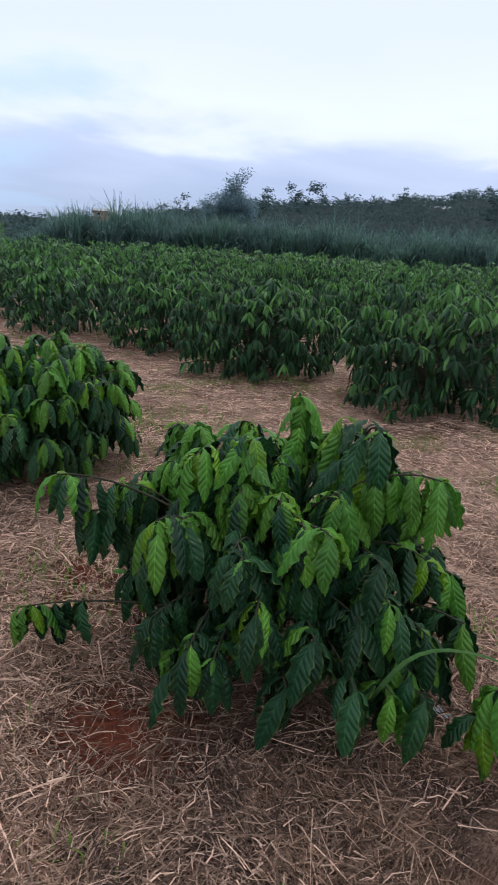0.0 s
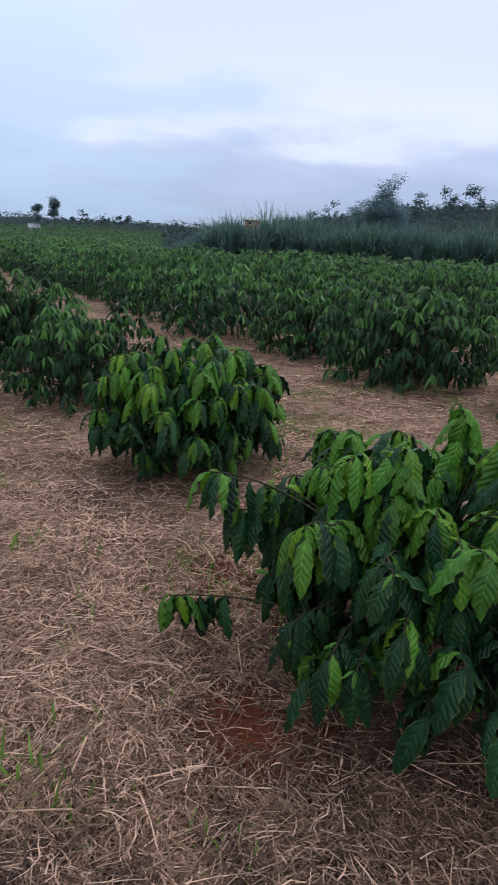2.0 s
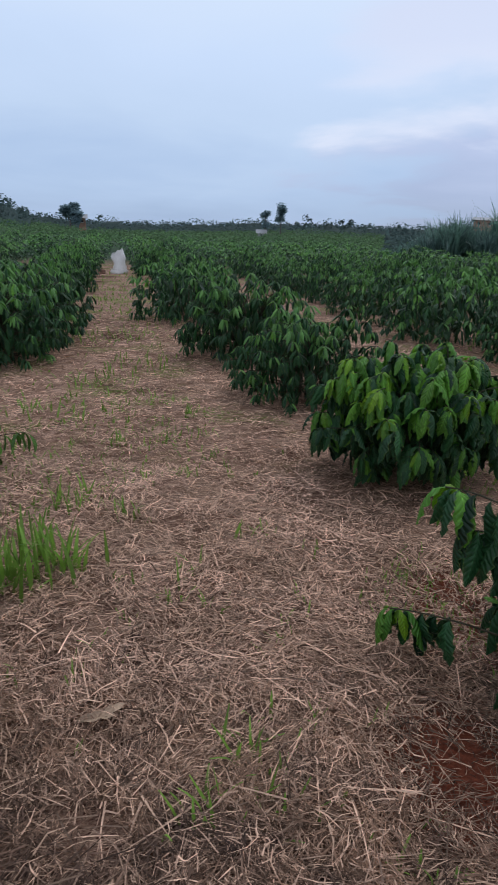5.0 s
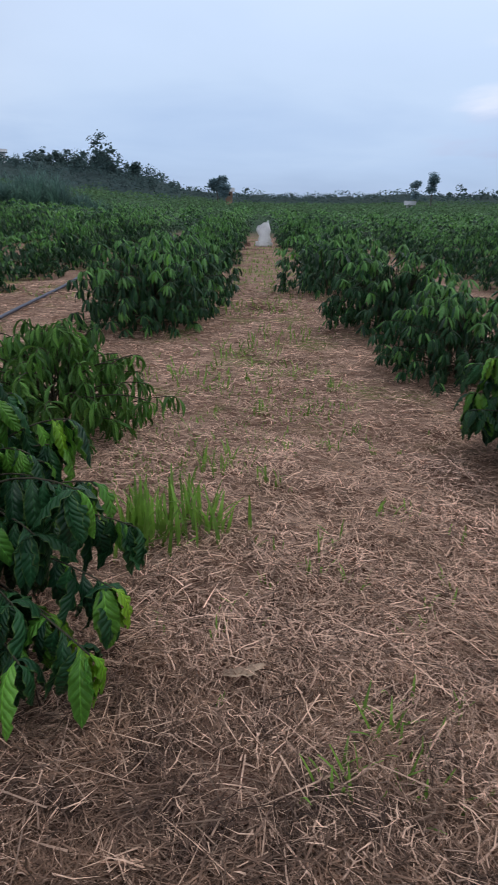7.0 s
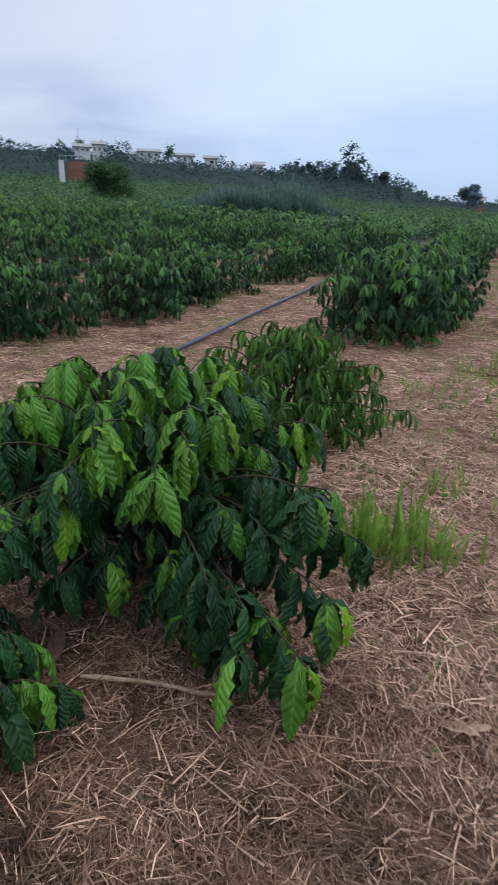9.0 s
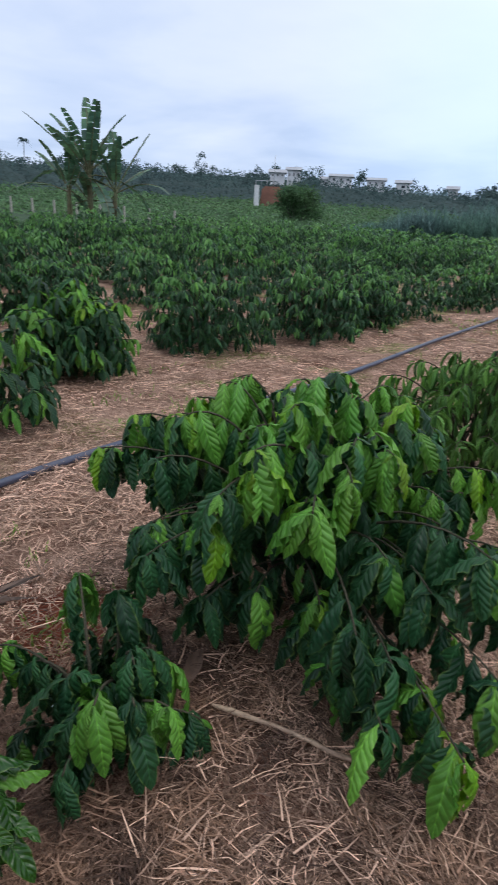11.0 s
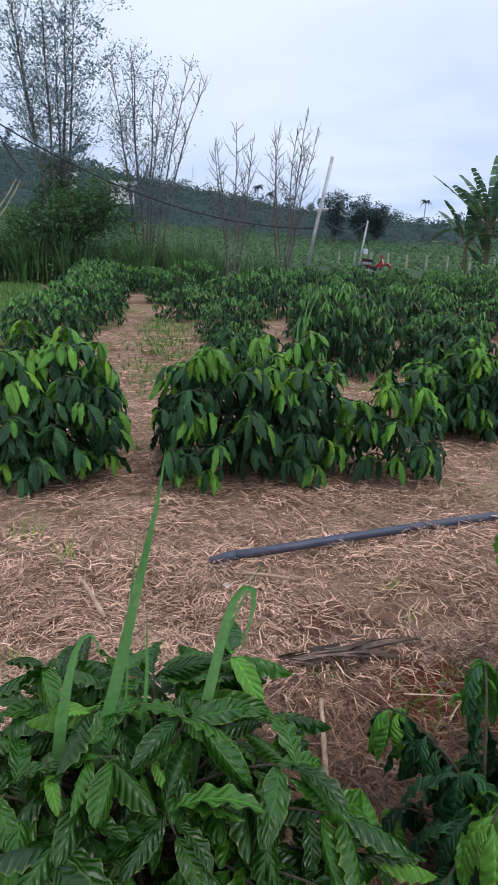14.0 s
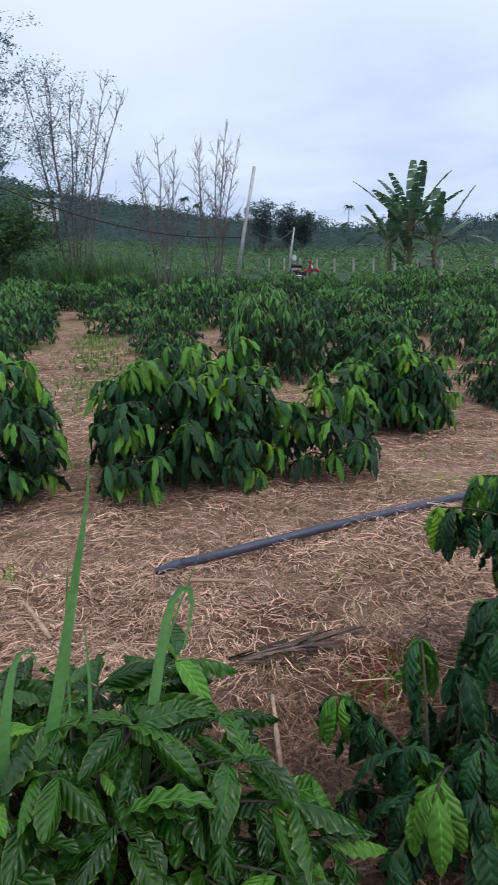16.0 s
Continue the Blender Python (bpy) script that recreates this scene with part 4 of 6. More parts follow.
def distant_rows():
    """The bushes too far off to tell apart, joined."""
    r = np.random.default_rng(77)
    V, Q, U, I, k = [], [], [], [], 0
    for x, y, size, tall in DISTANT_AT:
        leaves = DISTANT[r.integers(0, len(DISTANT))]
        a = r.uniform(0, 6.28)
        ro = np.array([[np.cos(a), -np.sin(a), 0], [np.sin(a), np.cos(a), 0], [0, 0, 1]]) * (size, size, tall)
        P = np.array([lf[0] for lf in leaves])
        A = np.array([lf[1] for lf in leaves])
        L = np.array([lf[2] for lf in leaves])
        v, q, uv = LEAF_FAR[r.integers(0, len(LEAF_FAR))]
        w = (P[:, None] + L[:, None, None] * np.einsum("nij,vj->nvi", A, v)) @ ro.T + (x, y, lz(x, y))
        V.append(w.reshape(-1, 3))
        Q.append((q[None] + (np.arange(len(leaves)) * len(v))[:, None, None]).reshape(-1, 4) + k)
        U.append(np.tile(uv, (len(leaves), 1)))
        I.append(np.repeat([lf[3] for lf in leaves], len(q)))
        k += len(leaves) * len(v)
    me = quad_mesh("distant_coffee_rows", np.concatenate(V), np.concatenate(Q), [M["leaf"], M["row"], M["lit_fresh"]], np.concatenate(U), np.concatenate(I))
    tagged(new("distant_coffee_rows", me), "far rows of green coffee bushes", "coffee bushes", kind="stuff")


distant_rows()


# ---- mulch and grass ----
def ribbons(p, az, length, width, rise, bend, seg=2, roll=None, curve=None):
    """Many flat strands at once. p: starts; az: headings; rise: first slope; bend: change of slope along them."""
    n = len(p)
    V = np.zeros((n, seg + 1, 2, 3))
    pos = p.copy()
    e = rise.copy()
    a = az.copy()
    for i in range(seg + 1):
        ds = length / seg
        side = np.stack([-np.sin(a), np.cos(a), np.zeros(n)], 1)
        if roll is not None:
            side = side * np.cos(roll)[:, None] + np.array([0, 0, 1.0]) * np.sin(roll)[:, None]
        w = width * (1 - 0.75 * (i / seg) ** 2)
        V[:, i, 0] = pos - side * w[:, None] / 2
        V[:, i, 1] = pos + side * w[:, None] / 2
        pos = pos + ds[:, None] * np.stack([np.cos(e) * np.cos(a), np.cos(e) * np.sin(a), np.sin(e)], 1)
        e = e + bend / seg
        if curve is not None:
            a = a + curve / seg
    base = (np.arange(n) * (seg + 1) * 2)[:, None, None]
    i = np.arange(seg)[None, :, None] * 2
    q = base + i + np.array([0, 1, 3, 2])[None, None]
    return V.reshape(-1, 3), q.reshape(-1, 4)


def make_straw():
    r = np.random.default_rng(21)
    n = 400000
    rad = 0.7 * (12 / 0.7) ** r.random(n) ** 0.74
    yaw = np.radians(r.uniform(-82, 108, n))
    x, y = CX - rad * np.sin(yaw), CY + rad * np.cos(yaw)
    keep = value_noise(x, y, 0.45, 7) * 0.6 + value_noise(x, y, 0.12, 8) * 0.4 > 0.20 + 0.12 * r.random(n)
    foot = np.minimum(np.hypot(x - 1.25, y - 1.3), np.minimum(np.hypot(x + 1.75, y - 1.2) * 1.3, np.hypot(x + 1.2, y - 1.35) * 2.2))
    foot = np.minimum(foot, np.minimum(np.hypot(x - 0.70, y - 1.38) * 1.6, np.hypot(x + 2.22, y - 1.46) * 1.9))
    keep &= r.random(n) < np.clip(foot / 0.55, 0.2, 1.0) * np.clip(0.85 + 0.3 * (rad - 0.7), 0.85, 1.0)
    x, y, rad = x[keep], y[keep], rad[keep]
    n = len(x)
    flow = 6.28 * value_noise(x, y, 0.5, 9) * 1.6
    az = np.where(r.random(n) < 0.35, flow + r.normal(0, 0.5, n), r.uniform(0, 6.28, n))
    length = (0.025 + 0.095 * r.random(n) ** 1.5) * (1 + 0.15 * rad / 4)
    width = (0.0014 + 0.0042 * r.random(n) ** 2.2) * (1 + 0.27 * np.maximum(rad - 1.6, 0))
    z = land(x, y) + r.random(n) ** 1.6 * 0.045 + 0.03 * np.clip(value_noise(x, y, 0.11, 18) - 0.35, 0, 1) + 0.004
    rise = r.normal(0.06, 0.22, n)
    p = np.stack([x, y, z], 1)
    bend, roll, turn = -rise * 1.8 + r.normal(0, 0.15, n), r.normal(0, 0.4, n), r.normal(0, 0.9, n)
    near = rad < 3.6
    v, q = merge([ribbons(p[k], az[k], length[k], width[k], rise[k] * (1 if sg == 2 else 0.1), bend[k], sg, roll[k], turn[k]) for k, sg in ((near, 2), (~near, 1))])
    low = land(v[:, 0], v[:, 1]) + 0.003
    v[:, 2] = np.maximum(v[:, 2], low)
    # share of dark strands: random weathering plus painted shade along rows and close by
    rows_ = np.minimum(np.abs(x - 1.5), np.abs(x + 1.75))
    shade_worn = 0.12 - 0.35 * np.clip((-x - 0.85) / 0.25, 0, 1) * np.clip((x + 1.7) / 0.3, 0, 1) + 0.55 * np.exp(-((x + 2.05) ** 2 + (y - 1.1) ** 2) / 0.3) + 0.65 * np.clip(1.3 - (rad - 0.8) / 1.1, 0, 1) + 0.35 * np.clip(1.4 - rows_ / 0.7, 0, 1) + 0.45 * (value_noise(x, y, 0.8, 14) - 0.5) - 0.15 * np.clip((rad - 2.0) / 1.0, 0, 1)
    dim_old = (r.random(n) < shade_worn).astype(int)
    dim_old = np.concatenate([np.repeat(dim_old[near], 2), dim_old[~near]])
    m = 1500                               # stiffer, paler stalks on top
    rad = 0.8 * (12 / 0.8) ** r.random(m)
    yaw = np.radians(r.uniform(-82, 108, m))
    x, y = CX - rad * np.sin(yaw), CY + rad * np.cos(yaw)
    rise = r.normal(0.02, 0.10, m)
    p = np.stack([x, y, land(x, y) + 0.03 + 0.03 * r.random(m)], 1)
    v2, q2 = ribbons(p, r.uniform(0, 6.28, m), r.uniform(0.10, 0.26, m), r.uniform(0.0025, 0.006, m), rise, -rise * 1.5, 2, r.normal(0, 0.5, m), r.normal(0, 0.12, m))
    v2[:, 2] = np.maximum(v2[:, 2], land(v2[:, 0], v2[:, 1]) + 0.012)
    v, q = merge([(v, q), (v2, q2)])
    ob = new("straw_mulch", quad_mesh("straw_mulch", v, q, [M["straw"], M["shaded_old_straw"]], idx=np.concatenate([dim_old, np.zeros(2 * m, int)]), smooth=False))
    tagged(ob, "layer of dry tan straw strewn over the soil", "straw", kind="stuff")


make_straw()


def blades(name, label, x, y, length, width, mat, seed, lean=0.35, seg=3, kind="stuff", category="grass", lift=0.0):
    r = np.random.default_rng(seed)
    n = len(x)
    p = np.stack([x, y, land(x, y) - 0.02 + lift], 1)
    v, q = ribbons(p, r.uniform(0, 6.28, n), length, width, np.pi / 2 - np.abs(r.normal(0, lean, n)), -np.abs(r.normal(0.5, 0.5, n)), seg, None, r.normal(0, 0.3, n))
    return tagged(new(name, quad_mesh(name, v, q, mat)), label, category, kind=kind)


def grass_patches():
    r = np.random.default_rng(31)
    # thin shoots that come through the mulch
    n = 70000
    rad = 1.2 * (26 / 1.2) ** r.random(n)
    yaw = np.radians(r.uniform(-80, 105, n))
    x, y = CX - rad * np.sin(yaw), CY + rad * np.cos(yaw)
    mask = value_noise(x, y, 1.1, 12) * 0.55 + value_noise(x, y, 0.28, 13) * 0.45
    lane = np.where((np.abs(x + 0.35) < 0.85) & (y > 3), 0.13 + 0.014 * np.clip(y - 3, 0, 10), 0.0) + np.where(np.abs(x - 3.2) < 0.9, 0.06, 0.0) + np.where((y < 0.6) & (x < -6.0), 0.3, 0.0)
    for px, py, pr, more in ((-0.5, 10.3, 0.5, 0.30), (0.2, 7.66, 0.55, 0.34), (-0.24, 6.2, 0.35, 0.26), (-0.95, 6.2, 0.5, 0.34), (-1.15, 5.8, 0.4, 0.3), (-0.55, 5.4, 0.4, 0.32), (-0.66, 4.5, 0.3, 0.2), (4.4, 4.9, 0.5, 0.32), (4.6, 4.0, 0.5, 0.32), (4.5, 3.35, 0.5, 0.28), (4.14, 1.8, 0.35, 0.25), (-4.75, 8.2, 0.5, 0.25), (-4.4, 10.6, 0.9, 0.28), (-5.2, 13.5, 1.2, 0.3), (-0.05, 4.45, 0.4, 0.16), (-4.0, 0.0, 0.4, 0.12)):
        lane = np.maximum(lane, more * np.exp(-((x - px) ** 2 + (y - py) ** 2) / pr ** 2))   # green mats
    k = mask + lane > 0.69
    x, y, rad = x[k], y[k], rad[k]
    blades("grass_shoots", "sparse green grass shoots growing through the straw", x, y, r.uniform(0.03, 0.09, len(x)) * (1 + 0.02 * rad), r.uniform(0.005, 0.010, len(x)) * (1 + 0.14 * rad), M["grass"], 32, lean=0.7)
    # open grass beside the plot
    n = 26000
    x, y = r.uniform(-24, -6.6, n), r.uniform(-7.5, -0.6, n)
    y = y + np.clip((-x - 6.6) * 0.03, 0, 1)
    gx = r.uniform(-14.5, -7.6, 4200)        # and a grassy opening between the rows
    gy = 1.5 + 0.19 * (-8.6 - gx) + r.normal(0, 0.33, 4200)
    k = value_noise(gx, gy, 0.4, 15) + value_noise(gx, gy, 0.15, 16) > 0.5 + 0.8 * r.random(4200)
    x, y = np.concatenate([x, gx[k]]), np.concatenate([y, gy[k]])
    n = len(x)
    blades("grass_lawn", "bright green rough grass beside the coffee rows", x, y, np.where(y > -0.4, r.uniform(0.04, 0.14, n), r.uniform(0.06, 0.24, n)), r.uniform(0.012, 0.026, n), M["lawn"], 33, seg=2, lean=0.5)


grass_patches()


def tuft(x, y, n, h, seed, label="small tuft of bright green grass in the straw", spread=0.05, width=0.008, lean=0.3):
    r = np.random.default_rng(seed)
    ob = thing("grass_tuft", (x, y, lz(x, y)), label, "grass", "grass tufts")
    for i in range(n):
        a = r.uniform(0, 6.28)
        p = np.array([[r.normal(0, spread), r.normal(0, spread), -0.01]])
        v, q = ribbons(p, np.array([a]), np.array([h * r.uniform(0.6, 1.1)]), np.array([width * r.uniform(0.8, 1.3)]), np.array([np.pi / 2 - abs(r.normal(0, lean))]), np.array([-abs(r.normal(0.5, 0.4))]), 5, None, np.array([r.normal(0, 0.3)]))
        part("blade", (v, q, M["grass"]), ob)
    return ob


def bank(name, label, pts, thick, clumps, tall, seed, mat="tall_grass", width=0.05, per=24, arch=1.2):
    """A stand of tall grass: many tussocks of arching blades of different heights."""
    r = np.random.default_rng(seed)
    pts = np.asarray(pts, float)
    seg = np.hypot(*np.diff(pts, axis=0).T)
    t = r.random(clumps) * seg.sum()
    c = np.concatenate([[0], np.cumsum(seg)])
    x, y = np.interp(t, c, pts[:, 0]), np.interp(t, c, pts[:, 1])
    i = np.clip(np.searchsorted(c, t) - 1, 0, len(seg) - 1)
    d = np.diff(pts, axis=0)[i] / seg[i][:, None]
    o = r.uniform(-0.5, 0.5, clumps) * thick
    x, y = x - d[:, 1] * o, y + d[:, 0] * o
    h = tall * (0.62 + 0.38 * r.random(clumps) ** 1.5) * (0.62 + 0.62 * value_noise(x, y, 2.2, seed))
    h = h * np.clip(0.35 + np.minimum(t, c[-1] - t) / 7.0, 0, 1)
    n = clumps * per
    x, y, h = np.repeat(x, per), np.repeat(y, per), np.repeat(h, per)
    az, out = r.uniform(0, 6.28, n), 0.22 * np.abs(r.normal(0, 1, n)) * tall / 3
    up = h * 0.55 * r.random(n)
    p = np.stack([x + out * np.cos(az), y + out * np.sin(az), land(x, y) + up - 0.05], 1)
    ln = (h - up) * r.uniform(0.75, 1.1, n)
    v, q = ribbons(p, az, ln, r.uniform(0.7, 1.5, n) * width, np.pi / 2 - np.abs(r.normal(0.12, 0.22, n)), -np.abs(r.normal(arch, 0.7, n)), 3, None, r.normal(0, 0.5, n))
    tagged(new(name, quad_mesh(name, v, q, M[mat])), label, "grass", kind="stuff")


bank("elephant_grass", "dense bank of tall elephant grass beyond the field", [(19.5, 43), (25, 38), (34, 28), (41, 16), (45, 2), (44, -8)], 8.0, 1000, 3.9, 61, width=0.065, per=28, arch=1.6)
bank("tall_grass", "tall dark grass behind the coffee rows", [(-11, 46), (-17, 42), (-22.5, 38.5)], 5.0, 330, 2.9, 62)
bank("tall_grass", "tall green grass growing under the trees", [(-24.5, 9.5), (-26, 5), (-26, -2), (-25, -9)], 5.0, 520, 2.3, 63, mat="green_grass", width=0.04)
bank("tall_grass", "waist-high green grass below the banana plants", [(-22.5, 24), (-22.8, 12), (-29, 8)], 3.0, 420, 0.8, 64, mat="green_grass", width=0.025, per=14)


# ---- trees ----
def crown_cards(tips, r, per, spread, size, flat=0.6):
    """Leaves scattered round twig ends, two folded faces each."""
    n = len(tips) * per
    c = np.repeat(np.asarray(tips), per, 0) + np.clip(r.normal(0, spread, (n, 3)), -1.35 * spread, 1.35 * spread) * (1, 1, flat)
    a, e = r.uniform(0, 6.28, n), r.normal(-0.3, 0.5, n)
    s = size * r.uniform(0.6, 1.3, n)
    y = np.stack([np.cos(e) * np.cos(a), np.cos(e) * np.sin(a), np.sin(e)], 1)
    x = np.cross(y, r.normal(0, 1, (n, 3)) + (0, 0, 1.5))
    x /= np.linalg.norm(x, axis=1)[:, None] + 1e-9
    z = np.cross(x, y)
    s = s[:, None]
    base, tip = c, c + y * s
    m = c + y * s * 0.5
    lft, rgt = m - x * s * 0.26 + z * s * 0.1, m + x * s * 0.26 + z * s * 0.1
    V = np.stack([base, m - z * s * 0.03, lft, tip, rgt], 1).reshape(-1, 3)
    b = (np.arange(n) * 5)[:, None]
    q = np.concatenate([b + np.array([[0, 1, 3, 2]]), b + np.array([[0, 4, 3, 1]])])
    return V, q


def limbs(r, p, d, length, rad, depth, out, tips, spread=0.6, up=0.25, kids=(2, 4), shrink=0.68, wob=0.12, seg=5):
    pts = [np.array(p, float)]
    dd = np.array(d, float)
    for i in range(seg):
        dd = dd + r.normal(0, wob, 3) + (0, 0, up * 0.15)
        dd /= np.linalg.norm(dd)
        pts.append(pts[-1] + dd * length / seg)
    out.append((np.array(pts), np.linspace(rad, rad * 0.5, seg + 1), depth))
    if depth == 0:
        tips.append(pts[-1])
        tips.append(pts[seg // 2 + 1])
        return
    for k in range(r.integers(*kids) + 1):
        i = r.integers(2, seg + 1) if k else seg
        nd = dd + r.normal(0, spread, 3)
        nd[2] += up
        nd /= np.linalg.norm(nd)
        limbs(r, pts[i], nd, length * shrink * r.uniform(0.75, 1.15), rad * 0.5 * (1 if k else 1.1), depth - 1, out, tips, spread, up, kids, shrink, wob, seg)


def tree(name, x, y, label, seed, height, stems=1, depth=3, rad=0.12, spread=0.6, up=0.3, per=10, cluster=0.35, leaf=0.2, bare_to=0.0, splay=0.2, first=0.45, mat="hazy_tree_leaf", sink=0.1, shrink=0.68, wob=0.12, category="tree"):
    r = np.random.default_rng(seed)
    ob = thing(name, (x, y, lz(x, y) - sink), label, category)
    tips = []
    for s in range(stems):
        out = []
        a = r.uniform(0, 6.28)
        limbs(r, (0.12 * np.cos(a) * (stems > 1), 0.12 * np.sin(a) * (stems > 1), 0), (splay * np.cos(a), splay * np.sin(a), 1), height * first * r.uniform(0.85, 1.1), rad * r.uniform(0.8, 1.1), depth, out, tips, spread, up, shrink=shrink, wob=wob)
        part("trunk", (*tube(out[0][0], out[0][1], 8), M["tree_bark"]), ob, "pale grey-brown trunk")
        part("limb", (*merge([tube(p, q, 5 if k > 0 else 4, False) for p, q, k in out[1:]]), M["tree_bark"]), ob)
    if per:
        tips = [t for t in tips if t[2] > bare_to * height]
        tagged(part("crown", (*crown_cards(tips, r, per, cluster, leaf), M[mat]), ob, "loose green leaves"), kind="stuff")
    return ob


tree("tree", -25.2, 0.9, "dense dark bushy tree at the foot of the tall one", 72, 4.6, stems=4, depth=3, rad=0.09, spread=0.7, up=0.1, per=70, cluster=0.42, leaf=0.13, splay=0.4, first=0.38, mat="scrub")


def slender_tree(name, x, y, label, seed, height, width, stems, leafy, twigs=16, rad=0.05, first=0.32, lean=(0.0, 0.0), per=26, clump=0.16, leaf=0.10, fine=3, mat="hazy_tree_leaf"):
    """Several long stems that rise side by side, with short rising side twigs; leafy gives the share of twigs that carry a clump of leaves."""
    r = np.random.default_rng(seed)
    ob = thing(name, (x, y, lz(x, y) - 0.1), label, "tree")
    tips = []
    for k in range(stems):
        az = k * 6.283 / stems + r.uniform(-0.5, 0.5)
        top = height * (1.0 if k == 0 else r.uniform(0.74, 0.97))
        off = width * 0.5 * (0.15 if k == 0 else r.uniform(0.35, 0.72))
        t = np.linspace(0, 1, 9)
        wob = np.cumsum(r.normal(0, 0.011 * height, (9, 2)), 0) * 0.5
        wob[0] = 0
        ax = np.stack([0.14 * np.cos(az) + lean[0] * t * t + off * np.cos(az) * t ** 1.15 + wob[:, 0], 0.14 * np.sin(az) + lean[1] * t * t + off * np.sin(az) * t ** 1.15 + wob[:, 1], top * t], 1)
        q = rad * r.uniform(0.75, 1.1)
        part("stem", (*tube(ax, np.linspace(q, 0.009, 9), 6), M["tree_bark"]), ob)
        out = []

        def at(f):
            return np.array([np.interp(f, t, ax[:, c]) for c in range(3)])

        for i in range(twigs):
            f = first + (0.99 - first) * (i + r.random()) / twigs
            p = at(f)
            a = i * 2.4 + r.uniform(-0.5, 0.5)
            ln = width * r.uniform(0.20, 0.42) * (1.15 - 0.75 * f ** 3)
            rise = r.uniform(0.55, 1.15)
            d = np.array([np.cos(a) * np.cos(rise), np.sin(a) * np.cos(rise), np.sin(rise)])
            m = np.linspace(0, 1, 4)[:, None]
            tw = p + d * ln * m + np.array([0, 0, 0.18 * ln]) * m ** 2 + r.normal(0, 0.03 * ln, (4, 3)) * m
            out.append(tube(tw, np.linspace(0.014, 0.005, 4), 4, False))
            ends = [tw[-1], tw[2]]
            for j in range(fine):
                b = tw[1 + j % 3]
                d2 = d + r.normal(0, 0.55, 3) + (0, 0, 0.35)
                d2 *= ln * r.uniform(0.3, 0.55) / np.linalg.norm(d2)
                out.append(tube([b, b + d2 * 0.5 + r.normal(0, 0.02, 3), b + d2], [0.007, 0.006, 0.004], 3, False))
                ends.append(b + d2)
            tips += [e for e in ends if r.random() < leafy]
        tagged(part("twig_spray", (*merge(out), M["tree_bark"]), ob, "fine grey side twigs"), kind="stuff")
    if tips:
        tagged(part("crown", (*crown_cards(tips, r, per, clump, leaf), M[mat]), ob, "loose clumps of small leaves"), kind="stuff")
    return ob


slender_tree("tree", -25.7, 0.5, "tall slender-leaved tree with several thin trunks behind the field", 71, 11.2, 5.2, 6, 0.62, twigs=24, rad=0.085, per=24, clump=0.20, leaf=0.112, first=0.30)
slender_tree("tree", -24.4, 3.5, "thin tree with slender upright stems and sparse leaf clumps", 73, 7.9, 2.8, 5, 0.40, twigs=17, rad=0.055, per=26, clump=0.19, leaf=0.085, first=0.32, lean=(0.0, -0.2))
slender_tree("tree", -24.3, 3.9, "thin half-bare tree with few leaves at its tips", 74, 7.8, 2.6, 4, 0.10, twigs=16, rad=0.05, per=12, clump=0.16, leaf=0.085, first=0.30, lean=(0.0, 1.3), fine=4)
slender_tree("bare_tree", -22.9, 6.5, "leafless slender tree with pale upright twigs", 75, 5.6, 2.3, 5, 0.0, twigs=15, rad=0.04, first=0.30, fine=5)
slender_tree("bare_tree", -21.6, 8.0, "leafless slender tree with pale upright twigs beside a pole", 76, 5.9, 2.1, 6, 0.0, twigs=15, rad=0.038, first=0.34, fine=5, lean=(0.0, 0.3))
tree("tree", 53.5, 59, "broad leafy tree standing above the grass bank", 77, 10.0, stems=5, depth=3, rad=0.15, spread=0.7, up=0.25, per=34, cluster=0.5, leaf=0.24, splay=0.5, first=0.38, bare_to=0.3)
tree("tree", -9.6, 150, "lone round-crowned dark tree at the field's far end", 78, 7.5, depth=3, rad=0.3, spread=0.55, up=0.15, per=90, cluster=0.5, leaf=0.5, first=0.36, sink=0.3)
tree("tree", 34.3, 146.4, "tall thin tree with a bare stem and small rounded crown", 79, 8.4, depth=2, rad=0.16, spread=0.9, up=0.1, per=70, cluster=0.55, leaf=0.34, first=0.66, shrink=0.22)
tree("tree", 37.9, 145.8, "tall thin tree with a bare stem and rounded crown", 80, 10.6, depth=2, rad=0.2, spread=0.9, up=0.15, per=80, cluster=0.6, leaf=0.34, first=0.66, shrink=0.24)


def at_yaw(yaw, d):
    return CX - d * math.sin(radians(yaw)), CY + d * math.cos(radians(yaw))


